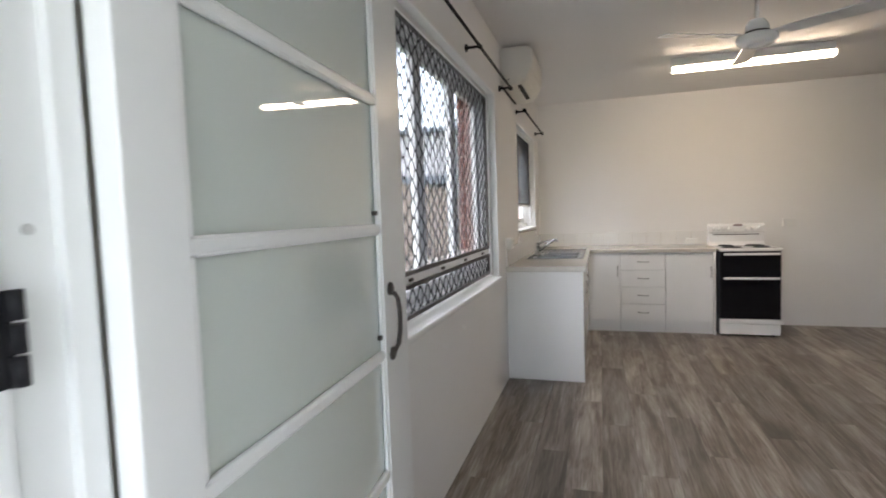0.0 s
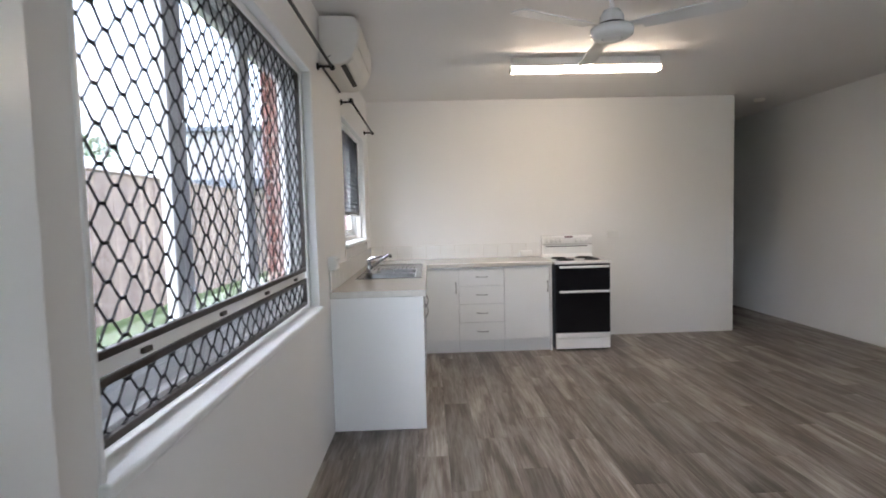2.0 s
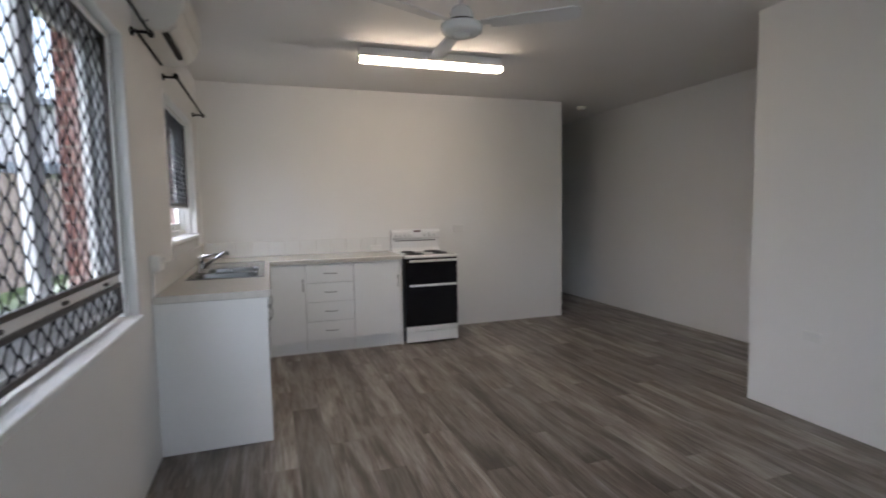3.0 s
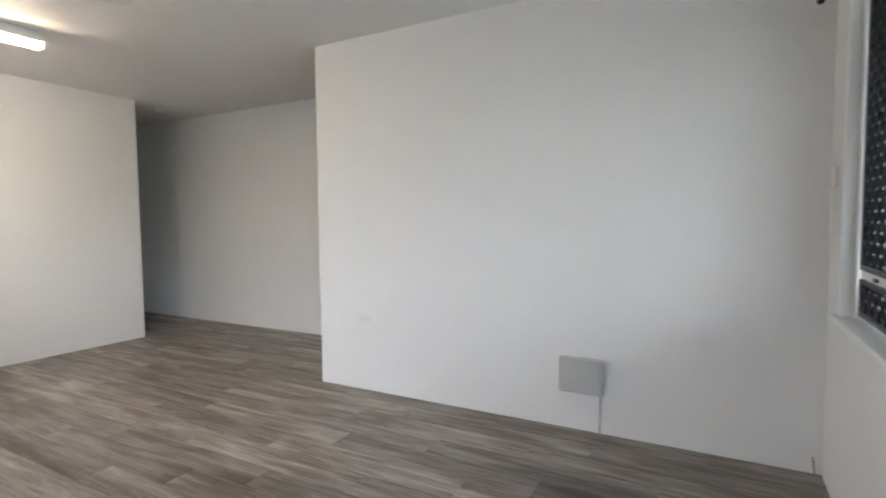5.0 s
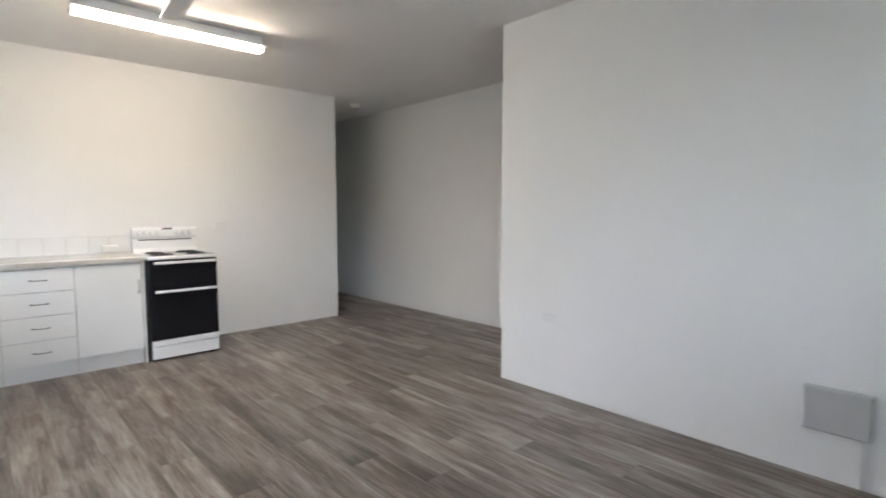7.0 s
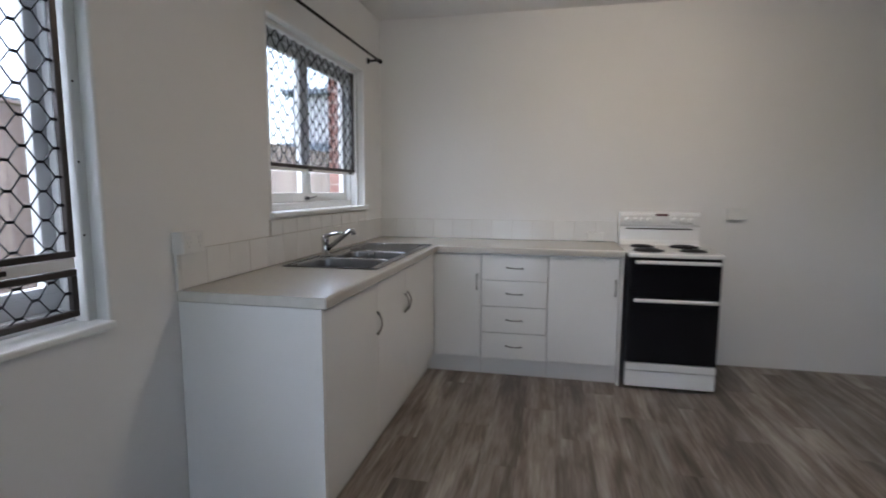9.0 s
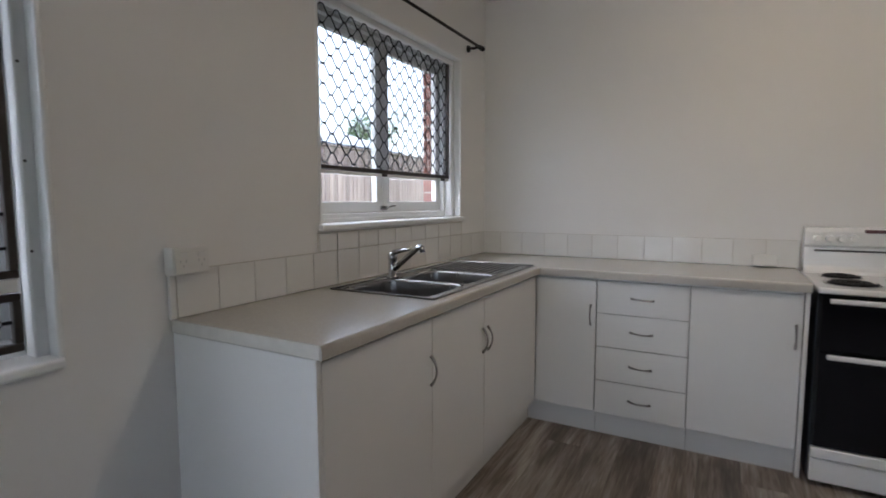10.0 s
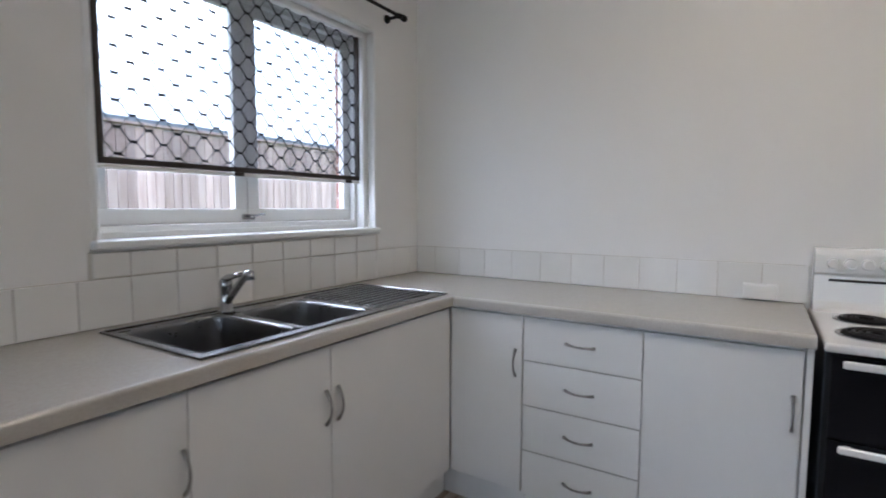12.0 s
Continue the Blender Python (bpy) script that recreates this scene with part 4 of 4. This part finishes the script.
tagged(new("grass", me), "short green lawn grass beside the fence", "grass", "", "stuff")

fence = thing("fence", (-4.2, 2.0, -0.14), "weathered brown timber paling fence along the boundary", "fence")
for z in (0.25, 1.05, 1.85):
    part("rail", one_box(-4.27, -4.225, -10, 14, z - 0.04, z + 0.04), PALING, fence)
for k in range(11):
    y = -9.8 + 2.35 * k
    part("post", one_box(-4.36, -4.27, y, y + 0.1, -0.3, 2.1), PALING, fence)
part("capping", one_box(-4.29, -4.17, -10, 14, 2.165, 2.195, 0.004), PALING, fence)


def brick_pier(x, y, z1, label):
    pier = thing("brick_pier", (x, y, -0.14), label, "pier", "brick piers")
    part("mortar", one_box(x - 0.108, x + 0.108, y - 0.108, y + 0.108, -0.3, z1), MORTAR, pier)
    return pier


PIERS = [(brick_pier(5.36, -7.02, 2.6, "red brick porch pier before the front window"), 5.36, -7.02, 2.6)]

nb = thing("neighbour_house", (-12, 6, -0.14), "pale rendered neighbouring house with light metal roof", "house")
part("wall", one_box(-17, -9.2, -4.5, 11.5, -0.3, 2.9), RENDER, nb)
roof = bmesh.new()
rows = [(-8.6, 2.92), (-13.1, 4.4), (-17.6, 2.92)]
a, b = [[roof.verts.new((x, y, z)) for x, z in rows] for y in (-5.1, 12.1)]
c, d2 = [[roof.verts.new((x, y, z + 0.06)) for x, z in rows] for y in (-5.1, 12.1)]
for k in range(2):
    roof.faces.new((a[k], a[k + 1], b[k + 1], b[k]))
    roof.faces.new((c[k], d2[k], d2[k + 1], c[k + 1]))
    for lo, hi in ((a, c), (b, d2)):
        roof.faces.new((lo[k], lo[k + 1], hi[k + 1], hi[k]))
for k in (0, 2):
    roof.faces.new((a[k], b[k], d2[k], c[k]))
bmesh.ops.recalc_face_normals(roof, faces=roof.faces)
rf = part("roof", roof, ROOF, nb, "light grey ribbed metal roof")
for k in range(37):
    y = -5.0 + k * 0.46
    part("roof_rib", tube(bmesh.new(), [(-8.6, y, 2.99), (-13.1, y, 4.47)], 0.02, 4), ROOF, rf)
part("gutter", one_box(-8.62, -8.48, -5.1, 12.1, 2.82, 2.96, 0.02), GUTTER, nb, "slate blue gutter")
for y in (-2.0, 3.0, 8.0):
    w = part("window", one_box(-9.2, -9.17, y, y + 1.6, 1.0, 2.2, 0.01), TRIM, nb)
    part("pane", one_box(-9.168, -9.16, y + 0.06, y + 1.54, 1.06, 2.14), OVEN, w)

shed = thing("back_house", (-6.6, 17, -0.14), "pale grey two-storey house behind the fence", "house")
part("wall", one_box(-8.3, -4.9, 14, 21, -0.3, 4.75), RENDER, shed)
part("roof", one_box(-8.6, -4.6, 13.7, 21.3, 4.75, 4.95, 0.03), GUTTER, shed, "slate blue flat roof edge")
part("awning", one_box(-8.4, -4.8, 13.2, 14.0, 2.6, 2.95, 0.03), GUTTER, shed, "slate blue awning band")
wing = thing("porch_wall", (5.4, -6.6, -0.06), "dark slate clad porch wall in shade", "wall")
for k in range(17):
    part("cladding_board", one_box(5.25, 5.29, -6.9, NY - 0.17, -0.06 + k * 0.155, 0.09 + k * 0.155, 0.004, 1), SLATE, wing)
part("backing", one_box(5.29, 5.4, -6.9, NY - 0.17, -0.06, 2.58), SLATE, wing)


def tree(x, y, trunk_h, spread, height, seed, label):
    rnd = random.Random(seed)
    t = thing("tree", (x, y, -0.14), label, "tree", "garden trees")
    bm, tips = bmesh.new(), []
    tube(bm, [(x, y, -0.3), (x + 0.1, y, trunk_h * 0.5), (x + 0.05, y + 0.1, trunk_h), (x, y, height * 0.85)], [0.2, 0.15, 0.12, 0.03], 8)
    for k in range(11):
        a, z = k * 2.4 + rnd.uniform(-0.3, 0.3), rnd.uniform(trunk_h * 0.8, height * 0.75)
        r = spread * rnd.uniform(0.55, 1.0)
        tip = Vector((x + r * math.cos(a), y + r * math.sin(a), z + rnd.uniform(0.2, 0.35) * height * 0.6))
        base = Vector((x, y, z))
        m = base.lerp(tip, 0.5) + Vector((0, 0, 0.25))
        tube(bm, [base, m, tip], [0.07, 0.045, 0.015], 6)
        tips += [tip, m, base.lerp(tip, 0.75)]
    part("trunk", bm, BARK, t)
    vs, fs = [], []
    for tip in tips:
        for q in range(3):
            c = tip + Vector((rnd.gauss(0, 0.45), rnd.gauss(0, 0.45), rnd.gauss(0, 0.35)))
            for j in range(70):
                p = c + Vector((rnd.gauss(0, 0.3), rnd.gauss(0, 0.3), rnd.gauss(0, 0.24)))
                d = Vector((rnd.gauss(0, 1), rnd.gauss(0, 1), rnd.gauss(0, 0.6))).normalized()
                s = d.orthogonal().normalized() * rnd.uniform(0.03, 0.05)
                L = rnd.uniform(0.1, 0.17)
                i = len(vs)
                vs += [p, p + d * L * 0.5 + s, p + d * L, p + d * L * 0.5 - s]
                fs.append((i, i + 1, i + 2, i + 3))
    base = base_of(t)
    me = bpy.data.meshes.new("crown")
    me.from_pydata([v - base for v in vs], [], fs)
    me.materials.append(LEAF)
    crown = new("crown", me)
    crown.parent = t
    crown["kind"] = "stuff"
    return t


tree(-18.5, 16.6, 2.2, 1.7, 5.3, 3, "leafy green tree behind the neighbouring house")
tree(-18.5, 23.0, 2.6, 2.2, 7.0, 5, "leafy green tree beyond the metal roof")

# ---- pieces: tiles, bricks, palings, planks ----
splash_l = thing("splashback_sink_wall", (0, -1.2, CT), "white square glazed tile splashback behind the sink", "splashback")
part("grout_bed", one_box(0.0, 0.004, -2.34, -0.009, CT + 0.001, 1.047), GROUT, splash_l)
part("upper_grout_bed", one_box(0.0, 0.004, -1.70, -0.362, 1.047, 1.127), GROUT, splash_l)


def tile_mesh(sx, sy, sz):
    return mesh_of(one_box(-sx / 2, sx / 2, -sy / 2, sy / 2, -sz / 2, sz / 2, 0.0012, 1), "tile", TILE)


full, cut = tile_mesh(0.006, 0.148, 0.146), tile_mesh(0.006, 0.146, 0.074)
for k in range(15):
    piece("tile", full, splash_l, (0.007, -2.262 + k * 0.1505, 0.972))
last = tile_mesh(0.006, 0.066, 0.146)
piece("tile", last, splash_l, (0.007, -0.045, 0.972))
piece("tile", tile_mesh(0.006, 0.107, 0.074), splash_l, (0.007, -1.639, 1.0865))
for k in range(8):
    piece("tile", cut, splash_l, (0.007, -1.5095 + k * 0.1505, 1.0865))
splash_n = thing("splashback_stove_wall", (0.9, 0, CT), "white square glazed tile splashback along the counter", "splashback")
part("grout_bed", one_box(0.009, 1.838, -0.004, 0.0, CT + 0.001, 1.047), GROUT, splash_n)
narrow, wide_t = tile_mesh(0.118, 0.006, 0.146), tile_mesh(0.1535, 0.006, 0.146)
piece("tile", narrow, splash_n, (0.069, -0.007, 0.972))
for k in range(11):
    piece("tile", wide_t, splash_n, (0.2085 + k * 0.1565, -0.007, 0.972))

brick_m = mesh_of(one_box(-0.115, 0.115, -0.0545, 0.0545, -0.038, 0.038, 0.003, 1), "brick", BRICK)
for pier, x, y, z1 in PIERS:
    for k in range(int((z1 + 0.14) / 0.086)):
        z = -0.098 + k * 0.086
        for s in (-1, 1):
            if k % 2:
                piece("brick", brick_m, pier, (x, y + s * 0.0605, z))
            else:
                piece("brick", brick_m, pier, (x + s * 0.0605, y, z), math.pi / 2)

# outer brick leaf, laid in half bond
leaf = structure("wall_west_brick", cells([-6.23, BIG[0] - 0.004, BIG[1] + 0.004, KIT[0] - 0.004, KIT[1] + 0.004, 0.12], [-0.2, BIG[2] - 0.026, KIT[2] - 0.026, KIT[3] + 0.004, BIG[3] + 0.004, H + 0.1],
                 lambda u, v: not (BIG[0] < u < BIG[1] and BIG[2] < v < BIG[3]) and not (KIT[0] < u < KIT[1] and KIT[2] < v < KIT[3]), -0.281, -0.174, lambda u, v, w: (w, u, v)), MORTAR, "red brick outer face of the house", "wall")
single, joined = {}, bmesh.new()
course = 0
zc = -0.14
while zc < H:
    z0, z1 = zc, zc + 0.076
    holes = sorted((r[0], r[1]) for r in (BIG, KIT) if z1 > r[2] - 0.02 and z0 < r[3])
    cuts = [-6.23] + [e for r in holes for e in r] + [0.12]
    for a, b in zip(cuts[::2], cuts[1::2]):
        y = a - (0.12 if course % 2 else 0.0)
        starts = []
        while y < b - 0.02:
            starts.append((max(y, a), min(y + 0.23, b)))
            y += 0.24
        for y0, y1 in starts:
            if y1 - y0 < 0.03:
                continue
            near = any(0 <= y0 - r[1] < 0.02 and z1 > r[2] and z0 < r[3] for r in (BIG, KIT))
            if near:
                key = round(y1 - y0, 3)
                if key not in single:
                    single[key] = mesh_of(one_box(-0.0555, 0.0555, -key / 2, key / 2, -0.038, 0.038, 0.003, 1), "brick", BRICK)
                piece("brick", single[key], leaf, (-0.2295, (y0 + y1) / 2, (z0 + z1) / 2))
            else:
                vs = [joined.verts.new((x, yy, zz)) for x in (-0.285, -0.18) for yy in (y0, y1) for zz in (z0, z1)]
                for f in ((0, 1, 3, 2), (4, 6, 7, 5), (0, 4, 5, 1), (2, 3, 7, 6), (0, 2, 6, 4), (1, 5, 7, 3)):
                    joined.faces.new([vs[q] for q in f])
    zc += 0.086
    course += 1
rest = part("brickwork", joined, BRICK, leaf)
rest["kind"] = "stuff"

rnd = random.Random(2)
pal = [mesh_of(one_box(-0.009, 0.009, -w / 2, w / 2, -1.13, 1.13, 0.002, 1), "paling", PALING) for w in (0.094, 0.098, 0.1)]
for k in range(230):
    piece("paling", pal[rnd.randrange(3)], fence, (-4.216 + rnd.uniform(-0.004, 0.004), -9.9 + k * 0.1035, 1.02 + rnd.uniform(-0.012, 0.012)))

PW, PL = 0.178, 1.18
rnd = random.Random(6)
shared = {}


def plank(x0, x1, y0, y1):
    key = (round(x1 - x0, 3), round(y1 - y0, 3))
    if key not in shared:
        shared[key] = mesh_of(one_box(-key[0] / 2 + 0.0006, key[0] / 2 - 0.0006, -key[1] / 2 + 0.0006, key[1] / 2 - 0.0006, -0.004, 0.0, 0.0006, 1), "plank", FLOOR)
    piece("plank", shared[key], floor, ((x0 + x1) / 2, (y0 + y1) / 2, 0.0))


def lay(xa, xb, ya, yb):
    x, row = xa, 0
    while x < xb - 0.01:
        x1 = min(x + PW, xb)
        y = ya - PL * ((row * 0.37 + rnd.uniform(0, 0.2)) % 1.0)
        while y < yb - 0.01:
            plank(x, x1, round(max(y, ya), 2), round(min(y + PL, yb), 2))
            y += PL
        x, row = x1, row + 1


lay(0.0, EX, NY - 0.02, 0.0)
lay(EX, HX, -2.855, 0.12)
lay(4.01, HX, 0.12, 4.5)
lay(EX + 0.12, HX, NY, -2.855)
lay(2.02, 4.01, 0.12, 1.70)
